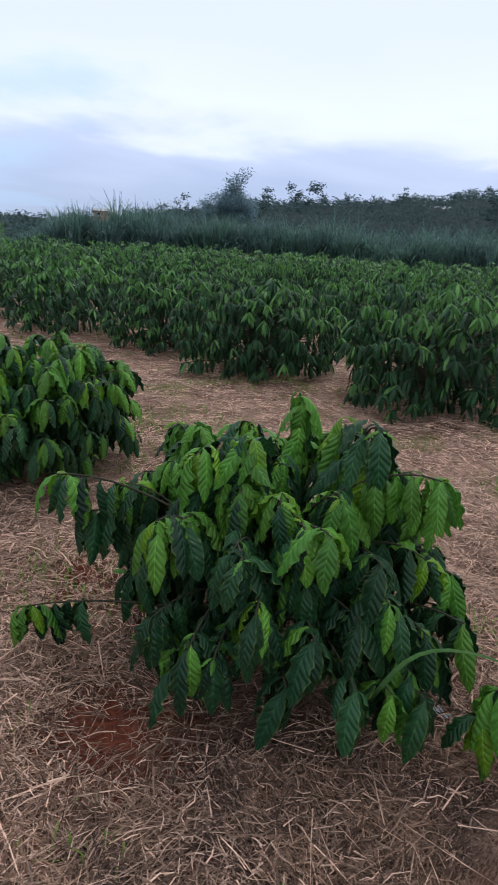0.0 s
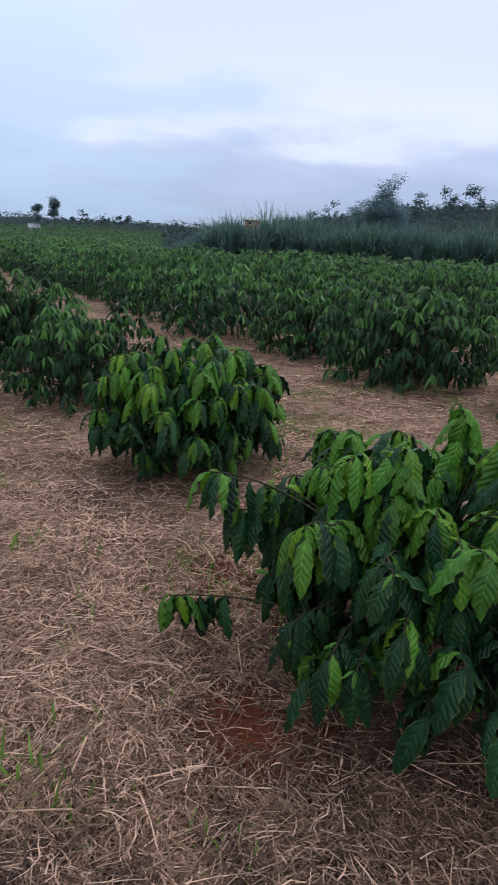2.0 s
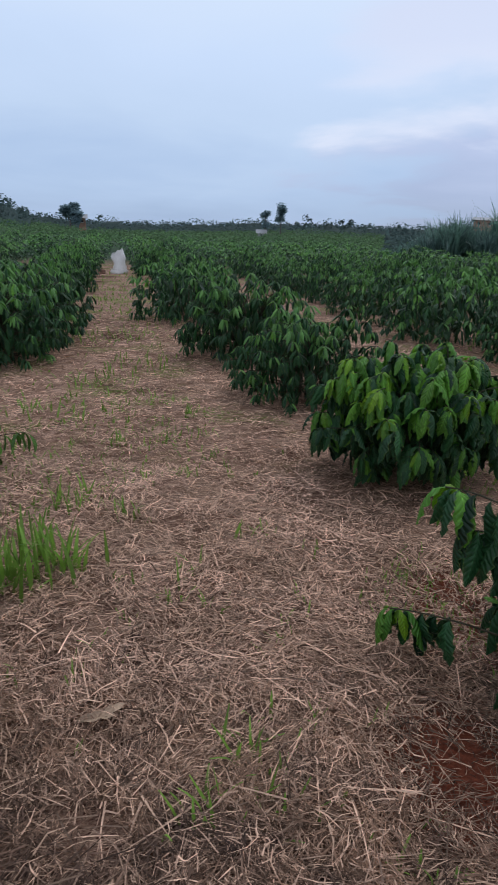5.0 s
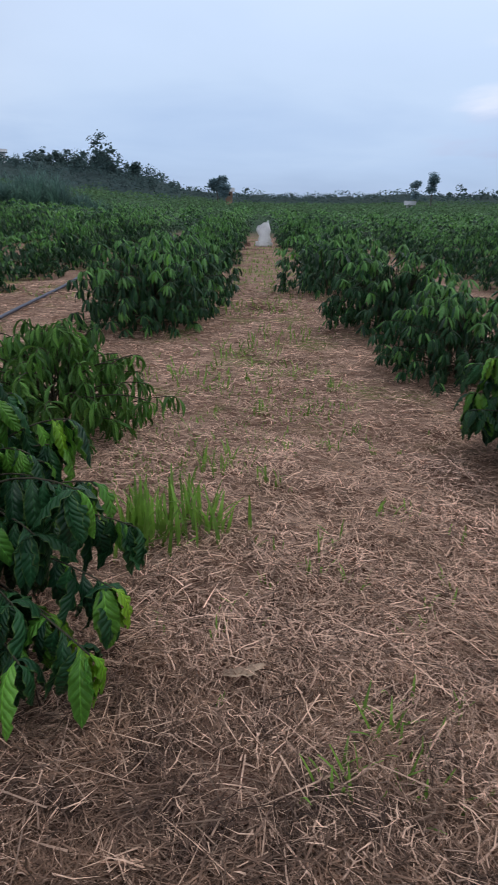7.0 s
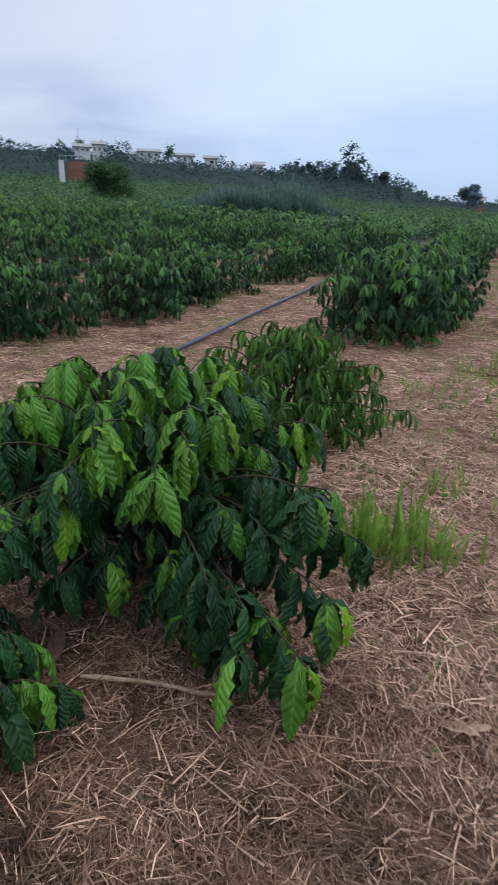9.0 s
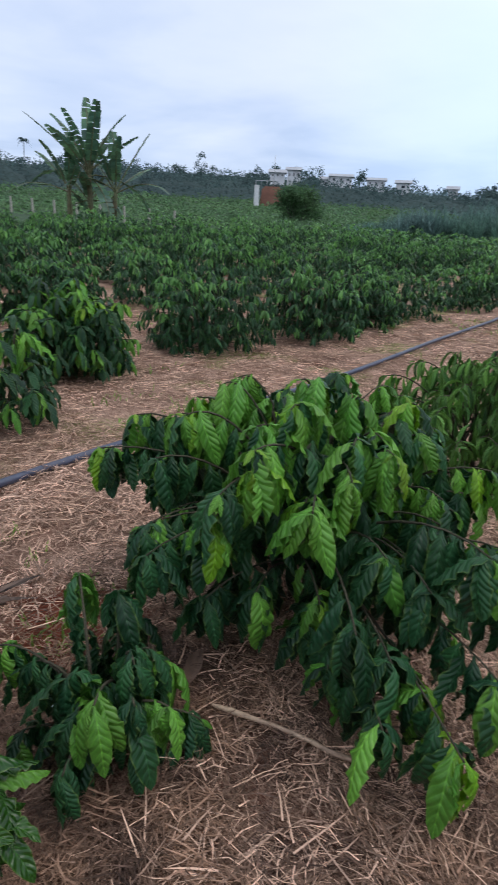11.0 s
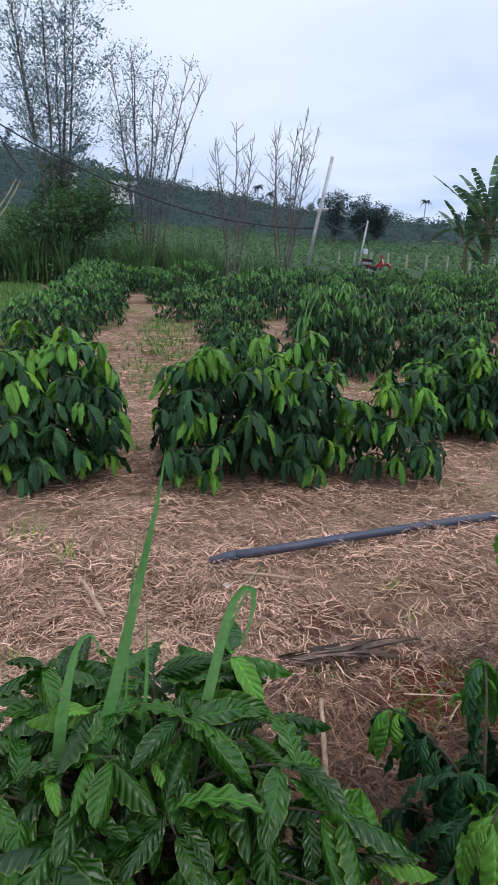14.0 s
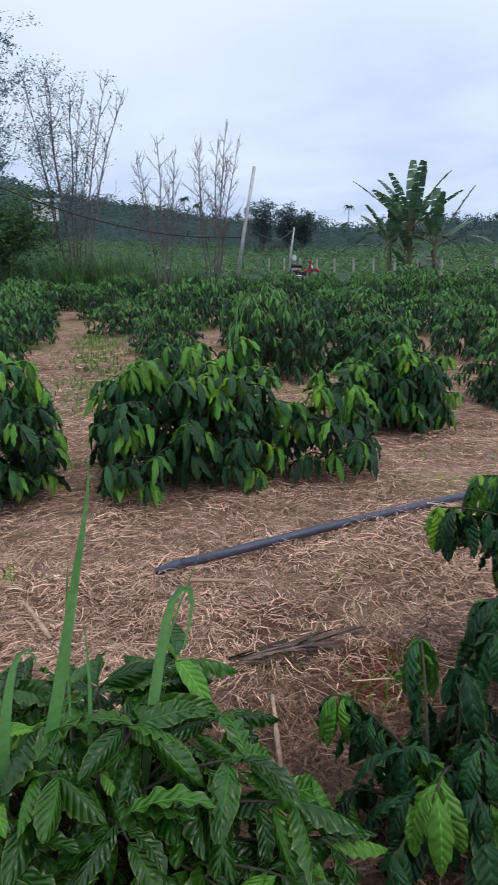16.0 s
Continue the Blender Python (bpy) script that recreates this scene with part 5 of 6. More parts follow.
# ---- houses on the hill ----
def house(yaw, d, el, w, dep, h, label, wall="plaster", roof="roof", windows=3, turn=0.0, rise=0.9):
    """A house whose middle stands el degrees above eye height, d metres off."""
    x, y = at_yaw(yaw, d)
    ob = thing("house", (x, y, 1.45 + d * math.tan(radians(el)) - h / 2), label, "house", "houses on the hill", turn=yaw + turn)
    part_bm("wall", block(0, 0, h / 2 - 0.8, w, dep, h + 1.6), M[wall], ob)
    bm = bmesh.new()
    a = [bm.verts.new(p) for p in ((-w / 2 - 0.5, -dep / 2 - 0.6, h), (w / 2 + 0.5, -dep / 2 - 0.6, h), (w / 2 + 0.5, dep / 2 + 0.6, h), (-w / 2 - 0.5, dep / 2 + 0.6, h), (-w / 2 - 0.5, 0, h + rise), (w / 2 + 0.5, 0, h + rise))]
    for f in ((0, 1, 5, 4), (2, 3, 4, 5), (0, 4, 3), (1, 2, 5), (3, 2, 1, 0)):
        bm.faces.new([a[i] for i in f])
    part_bm("roof", bm, M[roof], ob, "metal sheet roof")
    for i in range(windows):
        wx = (i + 0.5) / windows * w - w / 2
        wi = part_bm("window", block(wx, -dep / 2 - 0.03, h * 0.5, w / windows * 0.26, 0.12, h * 0.34), M["window"], ob, "dark window")
        part_bm("sill", block(wx, -dep / 2 - 0.1, h * 0.27, w / windows * 0.32, 0.2, 0.08), M["plaster"], wi)
    return ob


LONG, SMALL = "long pale house with a metal roof on the hill", "small pale house with a metal roof among the trees"
HOMES = [(30.9, 188, 3.75, 6, 6, 1.5, LONG), (27.9, 192, 3.55, 5.0, 6, 1.5, LONG), (35.0, 175, 4.0, 3.4, 5, 2.2, "pale two-storey house on the hill"),
         (36.4, 165, 3.9, 3.6, 5, 1.2, "small pale house near the red cut"), (23.3, 180, 2.45, 8, 6, 1.6, "white house with a blue metal roof", "plaster", "blue_roof"),
         (21.5, 182, 2.85, 2.6, 4, 2.6, "small white house with a domed top"), (32.2, 190, 3.4, 3, 3, 2.2, SMALL, "plaster", "roof", 1), (25.6, 195, 3.35, 4, 4, 2.0, SMALL, "plaster", "roof", 1),
         (2.7, 152, 0.6, 1.5, 2.5, 1.3, "small orange house beside the round tree", "orange", "roof", 1), (-61.3, 180, 3.1, 11, 7, 3.2, "long white house with grey roof on the wooded hill"),
         (-62.3, 170, 2.3, 12, 5, 1.4, "low pale shed below the white house"), (-52.0, 200, 3.1, 9, 5, 1.6, "low white building far up the slope"),
         (83.9, 120, 5.99, 4.2, 4, 1.5, SMALL, "plaster", "roof", 2), (88.4, 120, 6.54, 3.0, 3, 1.3, SMALL, "plaster", "roof", 1),
         (-13.0, 150, 0.0, 1.6, 3, 0.7, "low white house at the field's far end", "plaster", "roof", 1), (-32.0, 200, 1.5, 6, 6, 1.8, SMALL, "orange", "roof", 2)]
for home in HOMES:
    house(*home)


def far_woods(name, label, yaws, dists, count, size, seed, mat="woods", cards=9, card=1.0, lumps=4, ridge_bias=0.0, emergent=0.0):
    """Crowns of a far wood, each a heap of leaf clumps, joined."""
    r = np.random.default_rng(seed)
    yaw = r.uniform(*yaws, count)
    d = dists[0] + (dists[1] - dists[0]) * r.random(count) ** (1 - ridge_bias)
    x, y = CX - d * np.sin(np.radians(yaw)), CY + d * np.cos(np.radians(yaw))
    clear = np.ones(count, bool)          # nothing grows close in front of a house
    for hy, hd, *_, in HOMES + [(38.6, 106)]:
        clear &= ~((np.abs(yaw - hy) < 0.8) & (d < hd + 4) & (d > hd - 9))
    yaw, d, x, y = yaw[clear], d[clear], x[clear], y[clear]
    count = len(x)
    h = size * np.exp(r.normal(-0.12, 0.32, count)).clip(0.4, 1.7) * (0.6 + 0.8 * value_noise(x, y, 22, seed))
    tall = r.random(count) < emergent        # a few stand clear of the rest on bare trunks
    h = np.where(tall, np.minimum(h * 1.3, size * 1.5), h)
    lumps_ = np.repeat(np.arange(count), lumps)
    k = len(lumps_)
    up = np.where(tall[lumps_], r.uniform(0.62, 1.0, k), r.uniform(0.12, 0.95, k) if lumps > 2 else r.uniform(0.2, 0.6, k))
    wide_ = np.where(tall[lumps_], 0.2, 0.34) * np.sqrt(np.clip(1.15 - up, 0.1, 1))
    a = r.uniform(0, 6.28, k)
    rr = wide_ * np.sqrt(r.random(k))
    foot = np.stack([x, y, land(x, y)], 1)
    mid_ = foot[lumps_] + np.stack([rr * np.cos(a), rr * np.sin(a), up], 1) * h[lumps_][:, None]
    rad = h[lumps_] * r.uniform(0.11, 0.22, k)
    n = k * cards
    dv = r.normal(0, 1, (n, 3)) * (1, 1, 0.7)
    dv /= np.linalg.norm(dv, axis=1)[:, None] + 1e-9
    R = np.repeat(rad, cards)
    c0 = np.repeat(mid_, cards, 0) + dv * (R * r.random(n) ** 0.5)[:, None]
    nrm = dv * 0.7 + (0, 0, 0.7) + r.normal(0, 0.45, (n, 3))
    ax = np.cross(nrm, r.normal(0, 1, (n, 3)))
    ax /= np.linalg.norm(ax, axis=1)[:, None] + 1e-9
    ay = np.cross(nrm, ax)
    ay /= np.linalg.norm(ay, axis=1)[:, None] + 1e-9
    w = (R * r.uniform(0.35, 0.75, n))[:, None] * card
    v = np.stack([c0 - ax * w, c0 - ay * w * 0.55 - ax * w * 0.2, c0 + ax * w, c0 + ay * w * 0.6 + ax * w * 0.15], 1).reshape(-1, 3)
    q = np.arange(n * 4).reshape(-1, 4)
    stems_ = [tube([foot[i] - (0, 0, 0.3), foot[i] + (0, 0, 0.8 * h[i])], [0.022 * h[i], 0.012 * h[i]], 4, False) for i in np.flatnonzero(tall)]
    v, q = merge([(v, q)] + stems_)
    tagged(new(name, quad_mesh(name, v, q, M[mat], smooth=False)), label, "trees", kind="stuff")


def canopy(name, label, yaws, dists, tall, seed, mat, dyaw, dd, lump, loose, card, rows=0.0, category="trees", bed=1.0):
    """The closed, uneven roof of a wood or of scrub, with loose sprays of leaves all over it, joined."""
    r = np.random.default_rng(seed)
    ny, nd = int((yaws[1] - yaws[0]) / dyaw) + 1, int((dists[1] - dists[0]) / dd) + 1

    def roof(yaw, d):
        x, y = CX - d * np.sin(np.radians(yaw)), CY + d * np.cos(np.radians(yaw))
        # one dome to each crown, on a jittered lattice, the tallest standing free
        k = np.zeros(x.shape)
        ci, cj = np.floor(x / lump), np.floor(y / lump)
        for di in (-1, 0, 1):
            for dj in (-1, 0, 1):
                px, py = (ci + di + lattice(ci + di, cj + dj, seed)) * lump, (cj + dj + lattice(ci + di, cj + dj, seed + 1)) * lump
                q = np.hypot(x - px, y - py) / (lump * (0.55 + 0.5 * lattice(ci + di, cj + dj, seed + 2)))
                k = np.maximum(k, (0.35 + 0.65 * lattice(ci + di, cj + dj, seed + 3) ** 1.5) * np.sqrt(np.clip(1 - q * q, 0, 1)))
        k = k * (0.6 + 0.5 * value_noise(x, y, lump * 5, seed)) + 0.22 * value_noise(x, y, lump * 0.3, seed + 2)
        if rows:
            k = k * (0.68 + 0.32 * np.sin(2 * np.pi * x / rows))
        k = k * np.clip((d - dists[0]) / (4 * dd), 0.0, 1.0)
        for hy, hd, *_ in HOMES + [(38.6, 106)]:
            near = (np.abs(yaw - hy) < 0.9) & (d < hd + 4) & (d > hd - 12)
            k = np.where(near, np.minimum(k, 0.12), k)
        return x, y, land(x, y) + tall * k - 0.15

    Y, D = np.meshgrid(np.linspace(*yaws, ny), np.linspace(*dists, nd), indexing="ij")
    Y = Y + r.uniform(-0.35, 0.35, Y.shape) * dyaw
    D = D + r.uniform(-0.35, 0.35, D.shape) * dd
    gx, gy, gz = roof(Y, D)
    v1 = np.stack([gx, gy, land(gx, gy) + (gz - land(gx, gy)) * bed], -1).reshape(-1, 3)
    q1 = np.array([(i * nd + j, (i + 1) * nd + j, (i + 1) * nd + j + 1, i * nd + j + 1) for i in range(ny - 1) for j in range(nd - 1)])
    yaw, d = r.uniform(*yaws, loose), r.uniform(*dists, loose)
    x, y, z = roof(yaw, d)
    low_ = land(x, y)
    c0 = np.stack([x, y, low_ + (z - low_) * (1.12 - (1.06 - bed) * r.random(loose) ** 1.4) + 0.05 * tall], 1)
    nrm = np.stack([-(x - CX), -(y - CY), np.zeros(loose)], 1) / d[:, None] * 0.35 + (0, 0, 0.8) + r.normal(0, 0.6, (loose, 3))
    ax = np.cross(nrm, r.normal(0, 1, (loose, 3)))
    ax /= np.linalg.norm(ax, axis=1)[:, None] + 1e-9
    ay = np.cross(nrm, ax)
    ay /= np.linalg.norm(ay, axis=1)[:, None] + 1e-9
    w = card * r.uniform(0.4, 1.0, loose)[:, None] * (d / dists[1])[:, None] ** 0.5
    v2 = np.stack([c0 - ax * w, c0 - ay * w * 0.5 - ax * w * 0.2, c0 + ax * w, c0 + ay * w * 0.6 + ax * w * 0.15], 1).reshape(-1, 3)
    v, q = merge(([(v1, q1)] if bed > 0.1 else []) + [(v2, np.arange(loose * 4).reshape(-1, 4))])
    tagged(new(name, quad_mesh(name, v, q, M[mat], smooth=False)), label, category, kind="stuff")


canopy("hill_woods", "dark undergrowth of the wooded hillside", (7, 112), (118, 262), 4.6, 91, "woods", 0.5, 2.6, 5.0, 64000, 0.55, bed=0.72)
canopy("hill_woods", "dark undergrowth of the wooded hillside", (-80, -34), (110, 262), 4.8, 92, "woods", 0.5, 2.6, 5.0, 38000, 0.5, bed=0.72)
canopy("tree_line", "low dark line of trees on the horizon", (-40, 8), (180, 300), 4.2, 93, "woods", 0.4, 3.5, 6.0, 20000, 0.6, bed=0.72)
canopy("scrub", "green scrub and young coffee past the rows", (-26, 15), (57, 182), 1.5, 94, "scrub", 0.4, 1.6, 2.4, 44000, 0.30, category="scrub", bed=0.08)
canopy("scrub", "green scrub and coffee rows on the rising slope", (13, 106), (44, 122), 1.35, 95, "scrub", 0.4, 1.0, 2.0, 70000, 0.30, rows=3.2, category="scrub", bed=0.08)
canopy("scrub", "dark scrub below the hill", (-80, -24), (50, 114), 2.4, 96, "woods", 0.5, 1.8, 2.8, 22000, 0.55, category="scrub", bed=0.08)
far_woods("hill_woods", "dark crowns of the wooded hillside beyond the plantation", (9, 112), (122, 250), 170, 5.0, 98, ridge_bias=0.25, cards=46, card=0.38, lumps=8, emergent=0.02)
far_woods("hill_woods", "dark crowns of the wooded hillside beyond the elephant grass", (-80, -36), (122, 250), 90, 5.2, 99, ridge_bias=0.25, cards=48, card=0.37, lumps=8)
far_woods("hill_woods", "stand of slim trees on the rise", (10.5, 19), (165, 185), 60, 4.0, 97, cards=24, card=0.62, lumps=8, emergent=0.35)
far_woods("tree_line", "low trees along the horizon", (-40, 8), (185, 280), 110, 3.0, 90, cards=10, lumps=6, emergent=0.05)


def palm(x, y, height, seed, label="slender areca palm standing above the woods"):
    r = np.random.default_rng(seed)
    ob = thing("palm_tree", (x, y, lz(x, y) - 0.2), label, "palm", "palms on the ridge")
    t = np.linspace(0, 1, 6)
    part("trunk", (*tube(np.stack([0.3 * t ** 2, 0 * t, height * t], 1), np.linspace(0.14, 0.09, 6), 6), M["tree_bark"]), ob)
    for k in range(9):
        a = k * 0.7 + r.uniform(-0.2, 0.2)
        n = 16
        s = np.linspace(0.1, 1, n)
        ln, rise_ = height * 0.15 + 0.7, r.uniform(0.3, 1.6)
        c = np.stack([np.cos(a) * ln * s, np.sin(a) * ln * s, height + ln * (0.95 * s * rise_ - 1.35 * s ** 2)], 1) + (0.3, 0, 0)
        side = np.array([-np.sin(a), np.cos(a), 0])
        V, q = [], []
        for i in range(n):
            for sg in (-1, 1):
                b = len(V)
                w = side * sg * 0.42 * math.sin(math.pi * (0.15 + 0.8 * s[i]))
                V += [c[i] + (0, 0, 0.05), c[i] - (0, 0, 0.07), c[i] + w - (0, 0, 0.35), c[i] + w - (0, 0, 0.28)]
                q.append((b, b + 1, b + 2, b + 3))
        part("frond", (np.array(V), np.array(q), M["woods"]), ob)
    return ob


for i, (yw, d, h) in enumerate([(72.1, 150, 7.5), (71.0, 150, 6.5), (57.6, 170, 8.0), (66.5, 160, 6.5), (65.0, 170, 6.0), (16.4, 210, 8), (15.0, 215, 8), (13.6, 220, 8.5), (88.0, 190, 5)]):
    palm(*at_yaw(yw, d), h, 300 + i)


# ---- banana plants ----
def banana(x, y, height, seed, fronds, label, lean=0.0):
    r = np.random.default_rng(seed)
    ob = thing("banana_plant", (x, y, lz(x, y) - 0.1), label, "banana plant", "banana plants")
    t = np.linspace(0, 1, 7)
    part("stem", (*tube(np.stack([lean * t, 0 * t, height * t], 1), np.linspace(0.16, 0.08, 7), 10), M["banana_stem"]), ob, "thick pale green stem with dry sheaths")
    for k in range(fronds):
        a = k * 2.4 + r.uniform(-0.3, 0.3)
        young = k < fronds * 0.7
        el = 1.5 - 1.0 * k / (fronds * 0.7) + r.uniform(-0.1, 0.1) if young else r.uniform(-0.4, 0.5)
        ln, wd = r.uniform(2.7, 3.8) * (0.4 + height / 5), r.uniform(0.26, 0.34) * (0.4 + height / 5)
        n = 14
        e = el - np.linspace(0, 1, n) ** 1.8 * (r.uniform(0.1, 0.6) if young else r.uniform(0.7, 1.5))
        d = np.stack([np.cos(e) * np.cos(a), np.cos(e) * np.sin(a), np.sin(e)], 1) * ln / n
        c = np.cumsum(d, 0) + (lean, 0, height * r.uniform(0.9, 1.0))
        side = np.array([-np.sin(a), np.cos(a), 0])
        V, q = [], []
        for i in range(2, n - 1):          # torn strips along the rib
            f0, f1 = i / n, (i + 1) / n
            for sg in (-1, 1):
                gap = 0.2 if r.random() < 0.4 else 0.0
                w0 = wd * math.sin(math.pi * min(1, f0 * 0.96 + 0.04)) ** 0.5
                w1 = wd * math.sin(math.pi * min(1, f1 * 0.96 + 0.04)) ** 0.5
                dr = np.array([0, 0, -1]) * r.uniform(0.0, 0.25)
                b = len(V)
                V += [c[i], c[i + 1] - (c[i + 1] - c[i]) * gap, c[i + 1] - (c[i + 1] - c[i]) * gap + sg * side * w1 + dr * w1, c[i] + sg * side * w0 + dr * w0]
                q.append((b, b + 1, b + 2, b + 3) if sg > 0 else (b, b + 3, b + 2, b + 1))
        fr = part("frond", (np.array(V), np.array(q), M["banana"]), ob, "torn green banana leaf")
        part("rib", (*tube(np.vstack([[lean, 0, height * 0.9], c]), np.linspace(0.035, 0.008, n + 1), 5), M["banana_stem"]), fr)
    return ob


bank("tall_grass", "light green tall grass behind the coffee rows", [(-25, 26), (-22, 32), (-18, 37)], 4.0, 420, 1.5, 65, mat="green_grass", width=0.03, per=16)
tree("shrub", *at_yaw(34.3, 58), "dark rounded shrub in the rough grass", 85, 3.6, stems=5, depth=2, rad=0.06, spread=0.8, up=0.3, per=70, cluster=0.38, leaf=0.2, splay=0.5, first=0.46, mat="scrub", category="shrub")
for tree_yaw, tree_d, tree_h in ((65.2, 112, 8.6), (63.0, 116, 7.8), (61.6, 118, 6.5)):
    slender_tree("tree", *at_yaw(tree_yaw, tree_d), "dense dark tree with a pointed crown on the hillside", 200 + int(tree_d), tree_h, tree_h * 0.74, 6, 1.0, twigs=12, rad=0.14, per=12, clump=0.5, leaf=0.36, first=0.14, fine=2, mat="woods")
banana(-24.2, 18.5, 2.7, 401, 15, "tall banana plant with torn upright leaves")
banana(-23.7, 19.3, 2.0, 402, 10, "smaller banana plant with broad pale new leaf", 0.3)
banana(-24.9, 19.0, 1.5, 403, 9, "short dark banana plant in the clump")
banana(-24.9, 17.9, 1.9, 404, 8, "banana plant with low drooping leaves")


def cut_wall():
    """White wall along a red earth cut, with a railing and a thin mast."""
    ob = thing("retaining_wall", (-65.5, 84.0, 3.3), "white retaining wall at a red earth cutting", "wall", turn=38)
    part_bm("earth_face", block(1.9, 0.6, 1.3, 4.4, 1.6, 5.0, 0.3, taper=0.72), M["red_plaster"], ob, "bare red earth")
    part_bm("wall", block(-0.6, 0.0, 0.4, 0.9, 2.4, 7.0, 0.05, taper=0.85), M["plaster"], ob, "white plastered wall")
    part("mast", (*tube([(2.2, 1, 3.5), (2.2, 1, 8.5)], 0.05, 6), M["steel"]), ob)
    for k in range(5):
        part("rail_post", (*tube([(-0.8 + 0.9 * k, 0, 3.8), (-0.8 + 0.9 * k, 0, 4.6)], 0.04, 4), M["steel"]), ob)
    part("rail", (*tube([(-0.8, 0, 4.6), (2.8, 0, 4.6)], 0.04, 4), M["steel"]), ob)


cut_wall()


# ---- things in and beside the plot ----
def pipe_line():
    y = np.linspace(1.0, 24, 60)
    x = np.interp(y, [1.0, 1.9, 2.4, 5.6, 8.1, 10.8, 13, 24], [-3.42, -3.47, -3.48, -3.5, -3.62, -3.72, -3.9, -4.2]) + 0.015 * np.sin(y * 1.3)
    z = land(x, y) + 0.055
    bed = np.convolve(np.pad(z, 4, mode="edge"), np.ones(9) / 9, mode="valid")   # too stiff to follow every bump
    z = np.maximum(bed, z - 0.015)
    for _ in range(3):
        z[1:-1] = (z[:-2] + 2 * z[1:-1] + z[2:]) / 4
    ob = thing("irrigation_pipe", (-3.42, 1.0, 0), "dark grey-blue plastic irrigation pipe lying on the straw", "pipe")
    p = np.stack([x + 3.42, y - 1.0, z], 1)
    part("tube", (*tube(p, 0.024, 12), M["pipe"]), ob)
    part("end_sleeve", (*tube(np.array([p[0] - (0.0, 0.10, 0.012), p[0], p[0] + (0.0, 0.03, 0)]), [0.018, 0.027, 0.027], 12), M["pipe"]), ob, "flattened dirty pipe end")


pipe_line()


def stick(x, y, ln, az, rad, label, seed, name="stick", mat="wood", lift=0.0, category="stick"):
    r = np.random.default_rng(seed)
    t = np.linspace(-0.5, 0.5, 8)
    a = radians(az)
    px, py = t * ln * math.cos(a) + np.cumsum(r.normal(0, ln * 0.008, 8)), t * ln * math.sin(a) + np.cumsum(r.normal(0, ln * 0.008, 8))
    z = land(x + px, y + py) + rad + 0.045 + lift
    v, q = tube(np.stack([px, py, z - lz(x, y)], 1), rad * (1 + 0.2 * r.normal(0, 1, 8)).clip(0.6, 1.4), 7)
    ob = new(name, quad_mesh(name, v, q, M[mat]))
    ob.matrix_basis = pose(x, y, lz(x, y))
    return tagged(ob, label, category)


def husk(x, y, ln, wid, az, seed, label, mat="brown_leaf", name="dead_leaf", category="leaf"):
    v, q, uv = leaf_shape(8, 4, 0.25, fold=0.5, wave=0.06, phase=seed, wide=wid / ln / 2, twist=0.6)
    v = v * ln
    ob = new(name, quad_mesh(name, v, q, M[mat], uv))
    ob.matrix_basis = pose(x, y, lz(x, y) + 0.06, 0, 0, az)
    return tagged(ob, label, category)


stick(-3.14, 1.13, 0.26, 64, 0.009, "short pale dry stick on the straw beside the pipe", 1)
stick(-2.14, 0.955, 0.32, -21, 0.008, "dry peeled stick lying between the bushes", 2)
stick(-3.18, 0.315, 0.34, 15, 0.009, "short pale stick on the straw", 3)
stick(-1.30, 1.52, 0.44, 12, 0.008, "dry bamboo stalk lying under the coffee bush", 4)


def dry_sheath(x, y, az, seed, label):
    """A torn, crumpled bundle of dead leaf strips."""
    r = np.random.default_rng(seed)
    n = 34
    a = radians(az)
    t, o = r.uniform(-0.20, 0.14, n), r.normal(0, 0.016, n)
    px, py = t * math.cos(a) - o * math.sin(a), t * math.sin(a) + o * math.cos(a)
    pz = land(x + px, y + py) - lz(x, y) + 0.05 + 0.03 * r.random(n)
    v, q = ribbons(np.stack([px, py, pz], 1), a + r.normal(0, 0.16, n), r.uniform(0.10, 0.26, n), r.uniform(0.008, 0.026, n), r.normal(0.05, 0.12, n), r.normal(-0.2, 0.2, n), 4, r.normal(0, 0.7, n), r.normal(0, 0.25, n))
    ob = new("dead_leaf_sheath", quad_mesh("dead_leaf_sheath", v, q, M["sheath"]))
    ob.matrix_basis = pose(x, y, lz(x, y))
    return tagged(ob, label, "leaf")


dry_sheath(-2.50, 1.14, 84, 6, "torn grey-brown dead leaf sheath on the straw")
husk(-1.70, 1.62, 0.16, 0.06, 200, 8, "dead brown coffee leaf")
husk(-0.33, 1.73, 0.13, 0.035, 80, 9, "flat pale chip of dry wood", mat="wood", name="wood_chip", category="wood chip")
husk(-0.30, 1.77, 0.10, 0.03, 110, 10, "flat pale chip of dry wood", mat="wood", name="wood_chip", category="wood chip")


def scrap(x, y, s, seed, label):
    r = np.random.default_rng(seed)
    n = 5
    g = np.linspace(-0.5, 0.5, n)
    X, Y = np.meshgrid(g, g, indexing="ij")
    Z = 0.25 * r.random((n, n)) + 0.3 * np.abs(X)
    v = np.stack([X, Y * 0.7, Z], -1).reshape(-1, 3) * s
    q = [(i * n + j, (i + 1) * n + j, (i + 1) * n + j + 1, i * n + j + 1) for i in range(n - 1) for j in range(n - 1)]
    ob = new("paper_scrap", quad_mesh("paper_scrap", v, q, M["paper"], smooth=False))
    ob.matrix_basis = pose(x, y, lz(x, y) + 0.02, 0, 0, r.uniform(0, 360))
    tagged(ob, label, "litter")


